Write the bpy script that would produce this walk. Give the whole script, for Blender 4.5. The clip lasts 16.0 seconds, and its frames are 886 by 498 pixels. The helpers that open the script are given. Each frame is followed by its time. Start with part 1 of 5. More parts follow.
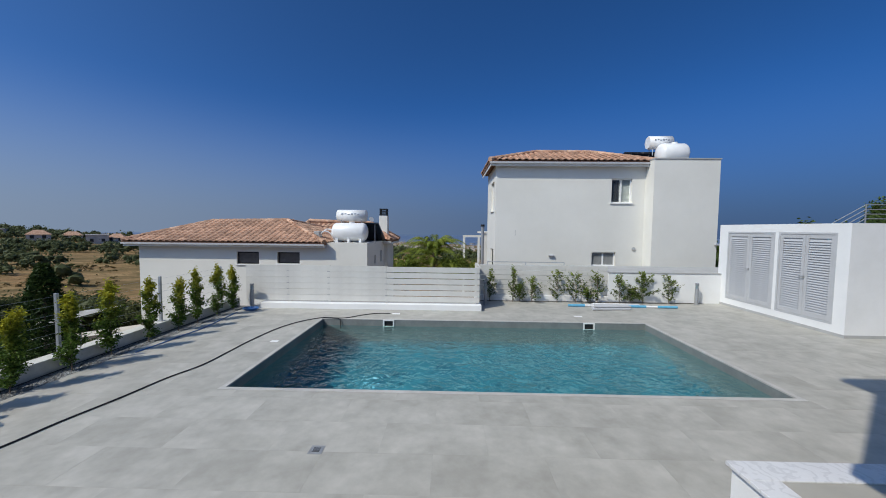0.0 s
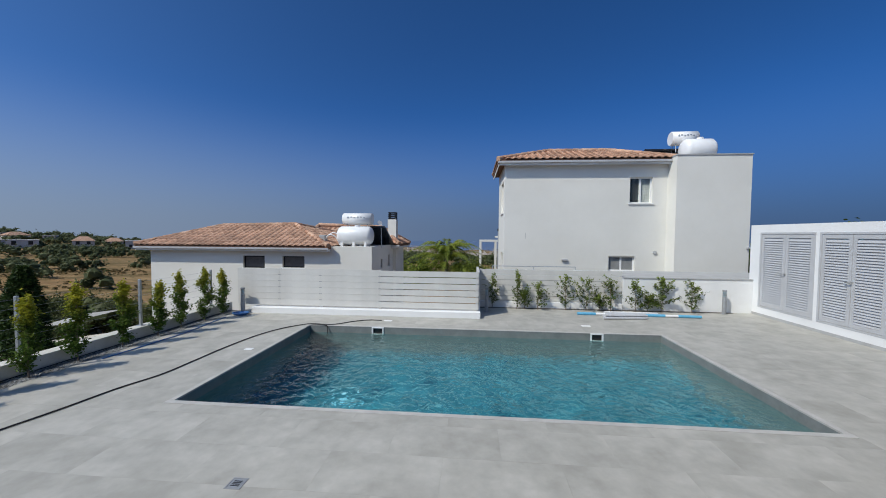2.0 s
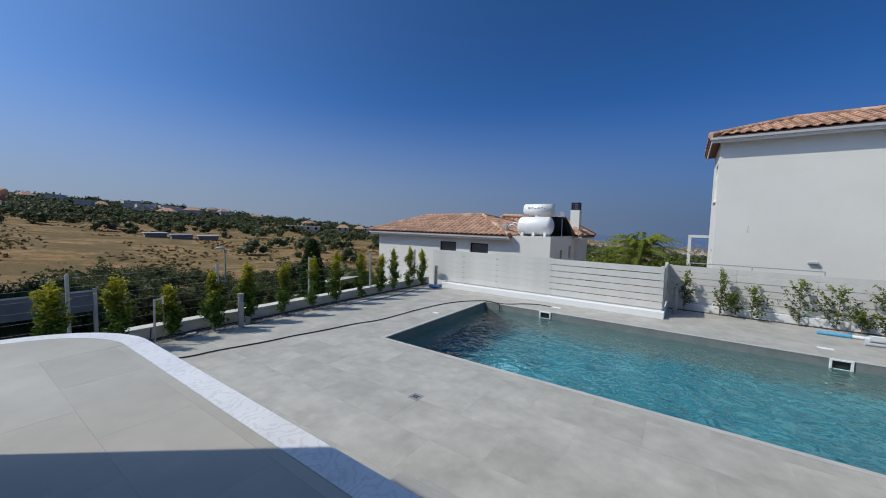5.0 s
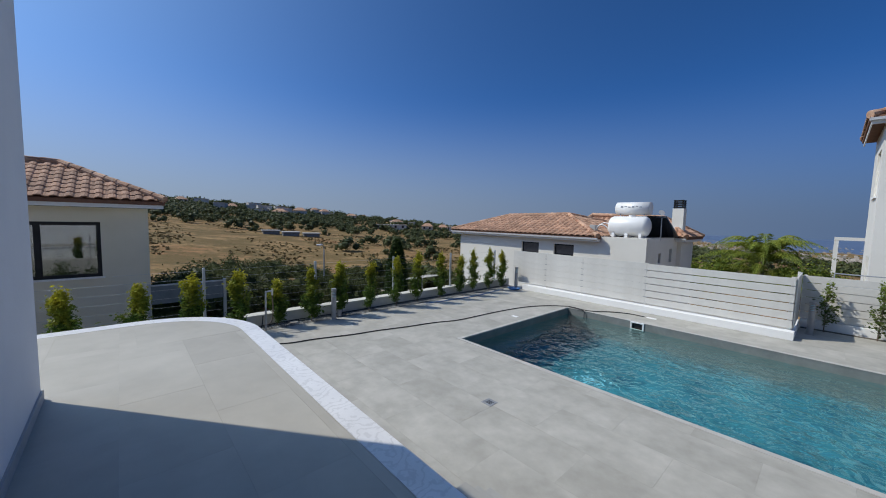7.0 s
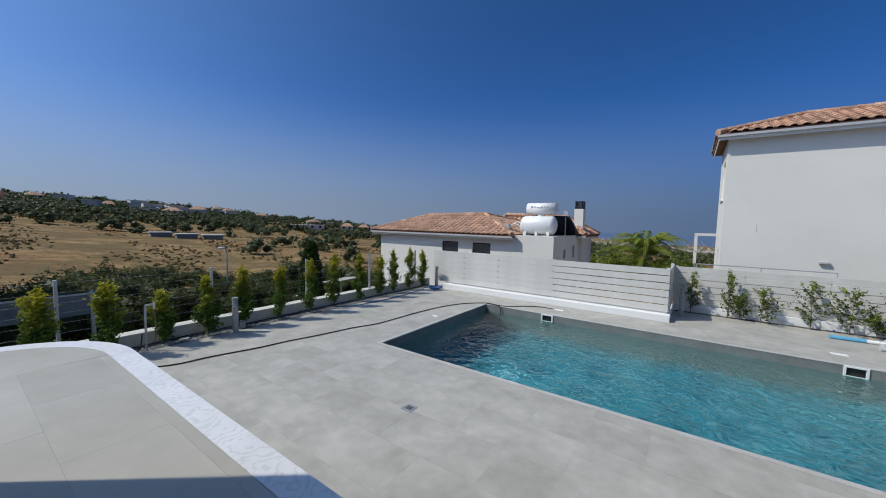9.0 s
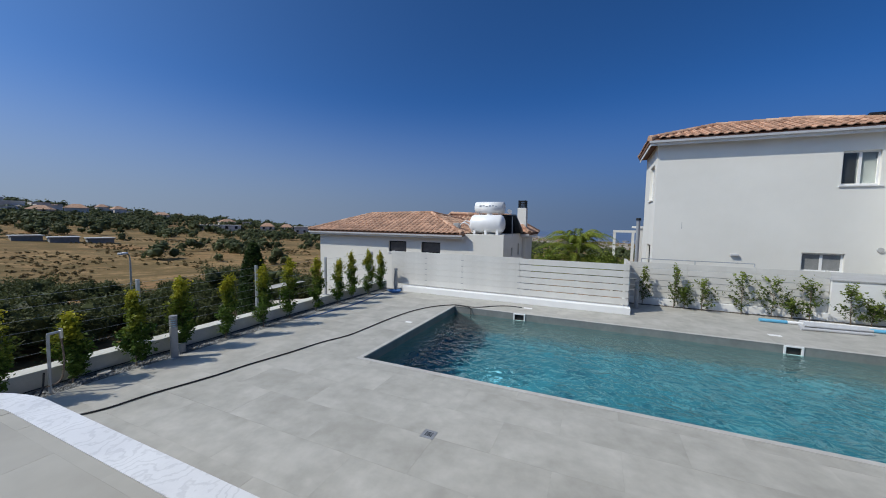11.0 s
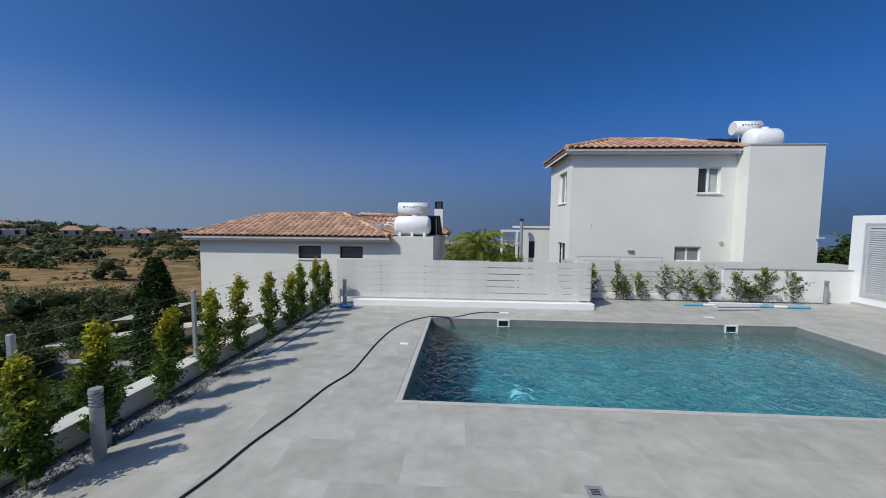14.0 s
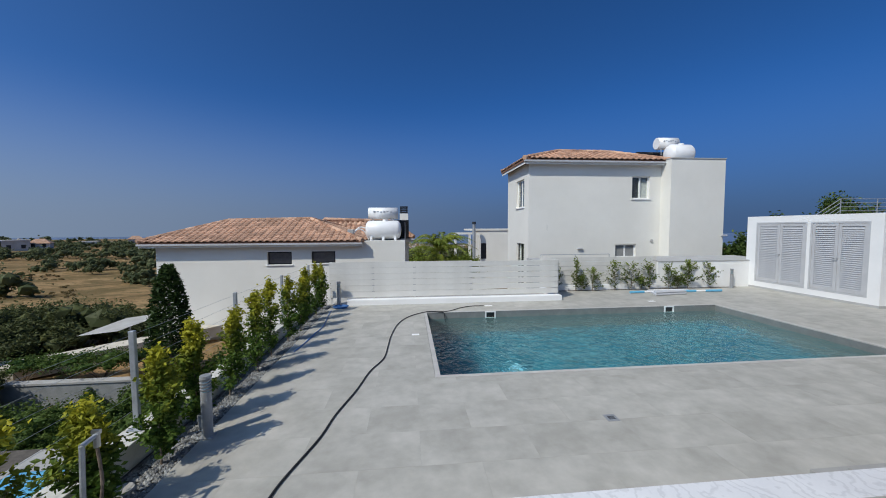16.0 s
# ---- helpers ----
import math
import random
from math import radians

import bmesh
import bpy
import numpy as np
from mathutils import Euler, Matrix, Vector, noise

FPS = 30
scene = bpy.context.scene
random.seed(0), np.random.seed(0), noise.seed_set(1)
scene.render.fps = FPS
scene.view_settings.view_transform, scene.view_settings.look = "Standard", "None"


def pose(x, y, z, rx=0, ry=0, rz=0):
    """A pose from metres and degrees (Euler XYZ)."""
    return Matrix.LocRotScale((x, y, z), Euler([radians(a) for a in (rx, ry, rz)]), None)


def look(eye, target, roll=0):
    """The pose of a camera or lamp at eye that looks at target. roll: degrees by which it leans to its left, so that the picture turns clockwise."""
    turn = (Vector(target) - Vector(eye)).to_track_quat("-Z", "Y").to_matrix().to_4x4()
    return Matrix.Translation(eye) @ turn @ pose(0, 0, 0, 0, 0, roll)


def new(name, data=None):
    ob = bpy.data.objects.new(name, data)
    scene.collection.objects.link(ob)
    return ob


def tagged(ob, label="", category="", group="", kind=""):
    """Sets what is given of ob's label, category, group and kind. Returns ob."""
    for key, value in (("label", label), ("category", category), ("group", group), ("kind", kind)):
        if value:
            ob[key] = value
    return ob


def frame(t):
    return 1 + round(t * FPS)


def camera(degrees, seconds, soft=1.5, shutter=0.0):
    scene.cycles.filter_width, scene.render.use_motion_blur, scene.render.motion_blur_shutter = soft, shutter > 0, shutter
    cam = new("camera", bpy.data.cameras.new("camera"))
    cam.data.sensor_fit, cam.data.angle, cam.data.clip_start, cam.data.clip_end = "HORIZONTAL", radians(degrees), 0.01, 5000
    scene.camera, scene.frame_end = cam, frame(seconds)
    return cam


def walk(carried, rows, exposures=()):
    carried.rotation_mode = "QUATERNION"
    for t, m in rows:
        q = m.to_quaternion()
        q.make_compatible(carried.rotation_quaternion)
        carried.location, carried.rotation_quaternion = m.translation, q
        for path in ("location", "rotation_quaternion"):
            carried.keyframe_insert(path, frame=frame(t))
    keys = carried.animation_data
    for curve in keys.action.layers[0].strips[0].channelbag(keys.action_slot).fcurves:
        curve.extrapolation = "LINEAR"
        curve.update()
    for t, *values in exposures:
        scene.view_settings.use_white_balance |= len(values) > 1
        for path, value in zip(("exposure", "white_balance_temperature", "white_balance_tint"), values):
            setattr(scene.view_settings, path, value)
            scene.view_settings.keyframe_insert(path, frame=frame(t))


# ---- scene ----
cam = camera(102.6, 16.0, soft=1.0)
PATH = [
    (0, (0.088, -0.037, 2.435), (0.044, 1.96, 2.321), 0.6),
    (0.5, (0.239, 0.207, 2.369), (0.198, 2.203, 2.256), 0.6),
    (1, (0.371, 0.505, 2.332), (0.331, 2.502, 2.219), 0.6),
    (1.5, (0.517, 0.645, 2.331), (0.47, 2.643, 2.24), 0.4),
    (2, (0.812, 0.663, 2.329), (0.641, 2.654, 2.245), 0.4),
    (2.5, (1.052, 0.499, 2.337), (0.711, 2.468, 2.256), 0.6),
    (3, (1.249, 0.398, 2.315), (0.725, 2.327, 2.23), 0.6),
    (3.5, (1.359, 0.389, 2.25), (0.645, 2.256, 2.17), 0.9),
    (4, (1.453, 0.303, 2.251), (0.579, 2.099, 2.154), 1.1),
    (4.5, (1.346, 0.298, 2.168), (0.36, 2.034, 2.052), 1.3),
    (5, (1.38, 0.24, 2.215), (0.251, 1.884, 2.073), 1.4),
    (7.5, (1.417, 0.36, 2.287), (-0.072, 1.686, 2.128), 1.4),
    (8, (1.416, 0.411, 2.284), (0.034, 1.848, 2.129), 1.4),
    (8.5, (1.403, 0.407, 2.299), (0.147, 1.956, 2.148), 1.4),
    (9, (1.365, 0.469, 2.293), (0.217, 2.1, 2.14), 1.2),
    (11.5, (-0.186, 0.387, 2.276), (-0.88, 2.256, 2.126), 0.9),
    (12, (-0.612, 0.459, 2.305), (-1.174, 2.373, 2.156), 0.9),
    (12.5, (-1.089, 0.527, 2.314), (-1.519, 2.474, 2.167), 0.9),
    (13, (-1.557, 0.657, 2.294), (-1.839, 2.631, 2.142), 0.8),
    (13.5, (-2.045, 0.731, 2.304), (-2.242, 2.717, 2.162), 0.6),
    (14, (-2.518, 0.704, 2.3), (-2.637, 2.696, 2.16), 0.5),
    (14.5, (-3.005, 0.663, 2.267), (-3.016, 2.658, 2.132), 0.5),
    (15, (-3.388, 0.486, 2.292), (-3.302, 2.481, 2.171), 0.1),
    (15.5, (-3.625, 0.153, 2.297), (-3.447, 2.142, 2.177), -0.1),
    (16, (-3.783, -0.263, 2.311), (-3.589, 1.724, 2.191), -0.3),
]
walk(cam, [(t, look(eye, target, roll)) for t, eye, target, roll in PATH])

# ---- world, sun, exposure ----
scene.view_settings.exposure = 0.0
world = bpy.data.worlds.new("sky_world")
scene.world = world
world.use_nodes = True
wn = world.node_tree
wn.nodes.clear()
sky = wn.nodes.new("ShaderNodeTexSky")
sky.sky_type = "NISHITA"
sky.sun_disc = False
sky.sun_elevation = radians(48.5)
sky.sun_rotation = radians(232)
sky.altitude = 50
sky.air_density = 0.35
sky.dust_density = 2.0
sky.ozone_density = 5.0
wbg = wn.nodes.new("ShaderNodeBackground")
wbg.inputs["Strength"].default_value = 0.122
wout = wn.nodes.new("ShaderNodeOutputWorld")
wsat = wn.nodes.new("ShaderNodeHueSaturation")
wsat.inputs["Saturation"].default_value = 1.09
wtint = wn.nodes.new("ShaderNodeMix")
wtint.data_type, wtint.blend_type = "RGBA", "MULTIPLY"
wtint.inputs["Factor"].default_value = 1.0
wtint.inputs["B"].default_value = (0.72, 1.06, 1.37, 1)
wn.links.new(sky.outputs[0], wtint.inputs["A"])
wn.links.new(wtint.outputs["Result"], wsat.inputs["Color"])
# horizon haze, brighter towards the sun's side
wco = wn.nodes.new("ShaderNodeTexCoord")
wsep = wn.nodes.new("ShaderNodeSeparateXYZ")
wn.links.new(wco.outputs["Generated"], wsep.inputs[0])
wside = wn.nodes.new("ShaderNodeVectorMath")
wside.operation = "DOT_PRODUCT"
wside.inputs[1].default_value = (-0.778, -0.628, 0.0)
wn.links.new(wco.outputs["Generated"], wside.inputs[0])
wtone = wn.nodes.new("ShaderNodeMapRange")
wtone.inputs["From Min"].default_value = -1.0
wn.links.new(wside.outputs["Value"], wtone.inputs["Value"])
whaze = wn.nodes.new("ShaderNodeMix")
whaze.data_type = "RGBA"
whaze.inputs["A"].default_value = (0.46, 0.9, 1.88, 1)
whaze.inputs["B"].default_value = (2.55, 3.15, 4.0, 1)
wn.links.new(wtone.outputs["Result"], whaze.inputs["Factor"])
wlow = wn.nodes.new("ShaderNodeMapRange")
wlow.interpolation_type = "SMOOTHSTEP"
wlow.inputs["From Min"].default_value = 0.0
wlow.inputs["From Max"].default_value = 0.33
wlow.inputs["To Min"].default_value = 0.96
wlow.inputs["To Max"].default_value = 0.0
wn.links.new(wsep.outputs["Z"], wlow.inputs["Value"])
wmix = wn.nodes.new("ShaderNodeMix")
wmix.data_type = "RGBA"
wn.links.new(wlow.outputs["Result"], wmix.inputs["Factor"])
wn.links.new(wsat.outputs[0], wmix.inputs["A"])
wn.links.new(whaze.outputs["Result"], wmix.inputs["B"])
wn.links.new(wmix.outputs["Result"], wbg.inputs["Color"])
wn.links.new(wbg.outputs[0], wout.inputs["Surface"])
sun_data = bpy.data.lights.new("sun", "SUN")
sun_data.energy = 3.4
sun_data.angle = radians(0.53)
sun_data.color = (1.0, 0.95, 0.835)
sun = new("sun", sun_data)
SUN_TO = Vector((0.778 * 0.6626, 0.628 * 0.6626, -0.749))
sun.matrix_world = look((0, 0, 40), Vector((0, 0, 40)) + SUN_TO)

# ---- materials ----


def material(name, c1, c2, scale=3.0, rough=0.7, fine=40.0, fine_amount=0.25, bump=0.15, metal=0.0, per="", per_amount=0.0, spec=0.5, bump_dist=0.01, detail=6.0, laid=False):
    """Two colours mixed by broad noise, with fine grain, relief and an optional change from piece to piece."""
    m = bpy.data.materials.new(name)
    m.use_nodes = True
    nt = m.node_tree
    b = nt.nodes["Principled BSDF"]
    b.inputs["Roughness"].default_value = rough
    b.inputs["Metallic"].default_value = metal
    b.inputs["Specular IOR Level"].default_value = spec
    co = nt.nodes.new("ShaderNodeTexCoord")
    place = co.outputs["Object"]
    if laid:
        info = nt.nodes.new("ShaderNodeObjectInfo")
        shift = nt.nodes.new("ShaderNodeVectorMath")
        shift.operation = "MULTIPLY_ADD"
        nt.links.new(info.outputs["Random"], shift.inputs[0])
        shift.inputs[1].default_value = (37.0, 53.0, 19.0)
        nt.links.new(place, shift.inputs[2])
        place = shift.outputs[0]
    n1 = nt.nodes.new("ShaderNodeTexNoise")
    n1.inputs["Scale"].default_value = scale
    n1.inputs["Detail"].default_value = detail
    n1.inputs["Roughness"].default_value = 0.6
    nt.links.new(place, n1.inputs["Vector"])
    ramp = nt.nodes.new("ShaderNodeMapRange")
    ramp.inputs["From Min"].default_value = 0.34
    ramp.inputs["From Max"].default_value = 0.66
    nt.links.new(n1.outputs["Fac"], ramp.inputs["Value"])
    mix = nt.nodes.new("ShaderNodeMix")
    mix.data_type = "RGBA"
    mix.inputs["A"].default_value = (*c1, 1)
    mix.inputs["B"].default_value = (*c2, 1)
    nt.links.new(ramp.outputs["Result"], mix.inputs["Factor"])
    n2 = nt.nodes.new("ShaderNodeTexNoise")
    n2.inputs["Scale"].default_value = fine
    n2.inputs["Detail"].default_value = 4.0
    nt.links.new(place, n2.inputs["Vector"])
    hsv = nt.nodes.new("ShaderNodeHueSaturation")
    val = nt.nodes.new("ShaderNodeMapRange")
    val.inputs["To Min"].default_value = 1 - fine_amount
    val.inputs["To Max"].default_value = 1 + fine_amount
    nt.links.new(n2.outputs["Fac"], val.inputs["Value"])
    out = val.outputs["Result"]
    if per:
        if per == "island":
            rnd = nt.nodes.new("ShaderNodeNewGeometry").outputs["Random Per Island"]
        else:
            rnd = nt.nodes.new("ShaderNodeObjectInfo").outputs["Random"]
        pr = nt.nodes.new("ShaderNodeMapRange")
        pr.inputs["To Min"].default_value = 1 - per_amount
        pr.inputs["To Max"].default_value = 1 + per_amount
        nt.links.new(rnd, pr.inputs["Value"])
        mul = nt.nodes.new("ShaderNodeMath")
        mul.operation = "MULTIPLY"
        nt.links.new(out, mul.inputs[0])
        nt.links.new(pr.outputs["Result"], mul.inputs[1])
        out = mul.outputs[0]
    nt.links.new(out, hsv.inputs["Value"])
    nt.links.new(mix.outputs["Result"], hsv.inputs["Color"])
    nt.links.new(hsv.outputs["Color"], b.inputs["Base Color"])
    if bump:
        bp = nt.nodes.new("ShaderNodeBump")
        bp.inputs["Strength"].default_value = bump
        bp.inputs["Distance"].default_value = bump_dist
        nt.links.new(n2.outputs["Fac"], bp.inputs["Height"])
        nt.links.new(bp.outputs["Normal"], b.inputs["Normal"])
    return m


M_DECK = material("deck_tile", (0.332, 0.320, 0.283), (0.452, 0.435, 0.392), 1.8, 0.62, 6.0, 0.18, 0.05, per="object", per_amount=0.018, laid=True)
M_STEP = material("step_tile", (0.31, 0.305, 0.285), (0.37, 0.365, 0.345), 1.6, 0.6, 12.0, 0.08, 0.05)
M_TERR = material("terrace_tile", (0.345, 0.325, 0.28), (0.41, 0.39, 0.34), 0.9, 0.55, 5.0, 0.09, 0.04, per="object", per_amount=0.007, laid=True)
M_GROUT = material("grout", (0.29, 0.285, 0.27), (0.35, 0.345, 0.33), 4, 0.9, 60, 0.15, 0.1)
M_COPING = material("coping_tile", (0.40, 0.385, 0.36), (0.50, 0.485, 0.455), 3, 0.6, 20, 0.1, 0.05)
M_POOLWALL = material("pool_wall_tile", (0.17, 0.18, 0.175), (0.22, 0.23, 0.22), 3, 0.5, 18, 0.12, 0.05)
# the pale mottle paints caustic light into the pool floor's colour
M_POOL = material("pool_tile_caustics", (0.010, 0.07, 0.105), (0.075, 0.26, 0.315), 3.6, 0.5, 11, 0.5, 0.05)
M_WHITE = material("white_render", (0.74, 0.74, 0.73), (0.80, 0.80, 0.79), 1.2, 0.85, 90, 0.05, 0.12, bump_dist=0.004)
M_HOUSE = material("house_render", (0.70, 0.685, 0.63), (0.755, 0.74, 0.685), 0.5, 0.88, 60, 0.05, 0.15, bump_dist=0.006)
M_CREAM = material("cream_render", (0.66, 0.605, 0.465), (0.72, 0.665, 0.53), 0.6, 0.88, 60, 0.05, 0.15, bump_dist=0.006)
M_OWN = material("own_house_render", (0.70, 0.71, 0.72), (0.76, 0.77, 0.78), 0.8, 0.85, 80, 0.04, 0.1, bump_dist=0.004)
M_ALU = material("grey_aluminium", (0.47, 0.475, 0.485), (0.53, 0.535, 0.545), 3, 0.42, 60, 0.05, 0.02, metal=0.1)
M_ALU_DARK = material("anthracite_frame", (0.014, 0.015, 0.016), (0.022, 0.023, 0.025), 4, 0.5, 50, 0.1, 0.02, spec=0.2)
M_FENCE = material("fence_board", (0.58, 0.565, 0.53), (0.66, 0.645, 0.605), 2, 0.5, 40, 0.05, 0.03, per="object", per_amount=0.02)
M_POST = material("galvanised_post", (0.36, 0.38, 0.40), (0.46, 0.48, 0.50), 12, 0.45, 90, 0.12, 0.04, metal=0.5)
M_BOLL = material("bollard_grey", (0.30, 0.31, 0.32), (0.35, 0.36, 0.37), 8, 0.5, 80, 0.08, 0.03, metal=0.3)
# beige, toned down so the kerb's shaded side doesn't render too bright
M_KERB = material("beige_kerb_render", (0.50, 0.485, 0.43), (0.61, 0.595, 0.54), 2.5, 0.88, 45, 0.1, 0.15, bump_dist=0.005)
M_GRAVEL = material("gravel_stone", (0.12, 0.122, 0.122), (0.27, 0.275, 0.27), 8, 0.85, 120, 0.3, 0.2, per="island", per_amount=0.45)
M_SOIL = material("soil", (0.07, 0.06, 0.05), (0.12, 0.105, 0.09), 6, 0.95, 60, 0.4, 0.4)
M_BLACK = material("black_rubber", (0.012, 0.012, 0.013), (0.022, 0.022, 0.023), 10, 0.55, 90, 0.1, 0.03)
M_BLUE = material("blue_hose", (0.03, 0.12, 0.34), (0.05, 0.18, 0.44), 10, 0.4, 90, 0.1, 0.03)
M_LBLUE = material("light_blue_pole", (0.10, 0.36, 0.56), (0.14, 0.44, 0.64), 6, 0.4, 60, 0.08, 0.02)
M_BARK = material("bark", (0.13, 0.10, 0.075), (0.22, 0.17, 0.13), 14, 0.9, 60, 0.3, 0.4)
M_STEEL = material("stainless_steel", (0.42, 0.42, 0.42), (0.55, 0.55, 0.55), 10, 0.3, 120, 0.08, 0.02, metal=0.9)
M_TANK = material("white_plastic", (0.78, 0.78, 0.77), (0.84, 0.84, 0.83), 2, 0.35, 40, 0.03, 0.02)
M_ROOFTILE = material("terracotta_tile", (0.33, 0.165, 0.10), (0.58, 0.385, 0.265), 2.2, 0.85, 30, 0.25, 0.2, per="object", per_amount=0.30)
M_ROOFREST = material("terracotta_rest", (0.33, 0.165, 0.10), (0.58, 0.385, 0.265), 2.2, 0.85, 30, 0.25, 0.2, per="island", per_amount=0.30)
M_ROOFN = material("brown_roof_tile", (0.26, 0.14, 0.09), (0.46, 0.28, 0.19), 2.2, 0.85, 30, 0.25, 0.2, per="object", per_amount=0.25)
M_UNDER = material("roof_underlay", (0.16, 0.08, 0.05), (0.22, 0.11, 0.07), 4, 0.9, 30, 0.2, 0.1)
M_SCREED = material("roof_screed", (0.36, 0.36, 0.35), (0.43, 0.43, 0.42), 2, 0.85, 30, 0.1, 0.1)
M_CONC = material("concrete", (0.30, 0.295, 0.28), (0.40, 0.39, 0.37), 2, 0.9, 30, 0.2, 0.2)
M_PANEL = material("solar_glass", (0.012, 0.013, 0.016), (0.02, 0.021, 0.025), 4, 0.18, 30, 0.1, 0.0)
# near-black colour in place of unlit depth in openings and window backs
M_DARK = material("dark_void", (0.015, 0.015, 0.016), (0.03, 0.03, 0.03), 4, 0.6, 30, 0.1, 0.0)
M_SHUTTER = material("brown_shutter", (0.07, 0.06, 0.058), (0.10, 0.09, 0.085), 6, 0.6, 40, 0.1, 0.0)
M_CURTAIN = material("pale_curtain", (0.45, 0.47, 0.47), (0.55, 0.57, 0.57), 5, 0.8, 30, 0.08, 0.05)
M_SHADE = material("shade_cloth", (0.62, 0.61, 0.58), (0.70, 0.69, 0.66), 3, 0.8, 60, 0.05, 0.05)
M_PATH = material("pale_path", (0.50, 0.45, 0.37), (0.60, 0.55, 0.46), 3, 0.9, 40, 0.15, 0.1)
M_ASPHALT = material("asphalt", (0.045, 0.047, 0.05), (0.065, 0.067, 0.07), 3, 0.9, 80, 0.25, 0.2)
M_WALLGREY = material("grey_block_wall", (0.20, 0.205, 0.20), (0.27, 0.275, 0.27), 3, 0.9, 25, 0.2, 0.3)
M_GLOW = material("lamp_glass", (0.38, 0.66, 0.78), (0.46, 0.74, 0.84), 5, 0.2, 30, 0.05, 0.0)
M_VILLAGE = material("village_render", (0.50, 0.47, 0.43), (0.68, 0.65, 0.61), 0.4, 0.9, 3, 0.1, 0.0, per="object", per_amount=0.15)
M_TOWN = material("town_render", (0.30, 0.26, 0.22), (0.50, 0.45, 0.39), 0.05, 0.9, 1, 0.1, 0.0, per="island", per_amount=0.35)


def leaf_material(name, dark, mid, tip, tip_from=0.6, rough=0.55):
    """Leaves of many greens; the young growth at the top is paler."""
    m = bpy.data.materials.new(name)
    m.use_nodes = True
    nt = m.node_tree
    b = nt.nodes["Principled BSDF"]
    b.inputs["Roughness"].default_value = rough
    b.inputs["Specular IOR Level"].default_value = 0.16
    geo = nt.nodes.new("ShaderNodeNewGeometry")
    co = nt.nodes.new("ShaderNodeTexCoord")
    sep = nt.nodes.new("ShaderNodeSeparateXYZ")
    nt.links.new(co.outputs["Generated"], sep.inputs[0])
    ramp = nt.nodes.new("ShaderNodeValToRGB")
    ramp.color_ramp.elements[0].color = (*dark, 1)
    ramp.color_ramp.elements[1].color = (*mid, 1)
    nt.links.new(geo.outputs["Random Per Island"], ramp.inputs["Fac"])
    ns = nt.nodes.new("ShaderNodeTexNoise")
    ns.inputs["Scale"].default_value = 5.0
    nt.links.new(co.outputs["Object"], ns.inputs["Vector"])
    add = nt.nodes.new("ShaderNodeMath")
    nt.links.new(sep.outputs["Z"], add.inputs[0])
    nt.links.new(ns.outputs["Fac"], add.inputs[1])
    mr = nt.nodes.new("ShaderNodeMapRange")
    mr.inputs["From Min"].default_value = tip_from + 0.35
    mr.inputs["From Max"].default_value = tip_from + 0.85
    nt.links.new(add.outputs[0], mr.inputs["Value"])
    mix = nt.nodes.new("ShaderNodeMix")
    mix.data_type = "RGBA"
    nt.links.new(mr.outputs["Result"], mix.inputs["Factor"])
    nt.links.new(ramp.outputs["Color"], mix.inputs["A"])
    mix.inputs["B"].default_value = (*tip, 1)
    nt.links.new(mix.outputs["Result"], b.inputs["Base Color"])
    tr = nt.nodes.new("ShaderNodeBsdfTranslucent")
    nt.links.new(mix.outputs["Result"], tr.inputs["Color"])
    ms = nt.nodes.new("ShaderNodeMixShader")
    ms.inputs[0].default_value = 0.28
    nt.links.new(b.outputs[0], ms.inputs[1])
    nt.links.new(tr.outputs[0], ms.inputs[2])
    nt.links.new(ms.outputs[0], nt.nodes["Material Output"].inputs["Surface"])
    return m


M_HEDGE = leaf_material("hedge_leaf", (0.035, 0.075, 0.012), (0.12, 0.19, 0.03), (0.42, 0.39, 0.03), 0.62)
M_SHRUB = leaf_material("shrub_leaf", (0.03, 0.06, 0.012), (0.13, 0.17, 0.035), (0.22, 0.28, 0.05), 0.7)
M_TREE = leaf_material("tree_leaf", (0.02, 0.045, 0.01), (0.085, 0.13, 0.03), (0.13, 0.18, 0.045), 0.8)
M_SCRUB = leaf_material("scrub_leaf", (0.026, 0.038, 0.013), (0.125, 0.14, 0.052), (0.12, 0.135, 0.05), 0.75)
M_CYP = leaf_material("cypress_leaf", (0.012, 0.028, 0.007), (0.045, 0.08, 0.018), (0.055, 0.09, 0.02), 1.0)
M_PALM = leaf_material("palm_leaf", (0.11, 0.165, 0.028), (0.30, 0.34, 0.055), (0.42, 0.40, 0.06), 1.0)
M_WOODS = leaf_material("woods_leaf", (0.052, 0.07, 0.028), (0.14, 0.155, 0.068), (0.14, 0.16, 0.065), 1.2)
M_TUFT = leaf_material("dry_tuft", (0.11, 0.085, 0.032), (0.24, 0.175, 0.075), (0.15, 0.13, 0.05), 1.2)
M_FLOWER = leaf_material("flower_leaf", (0.03, 0.068, 0.014), (0.105, 0.155, 0.032), (0.15, 0.19, 0.045), 0.9)


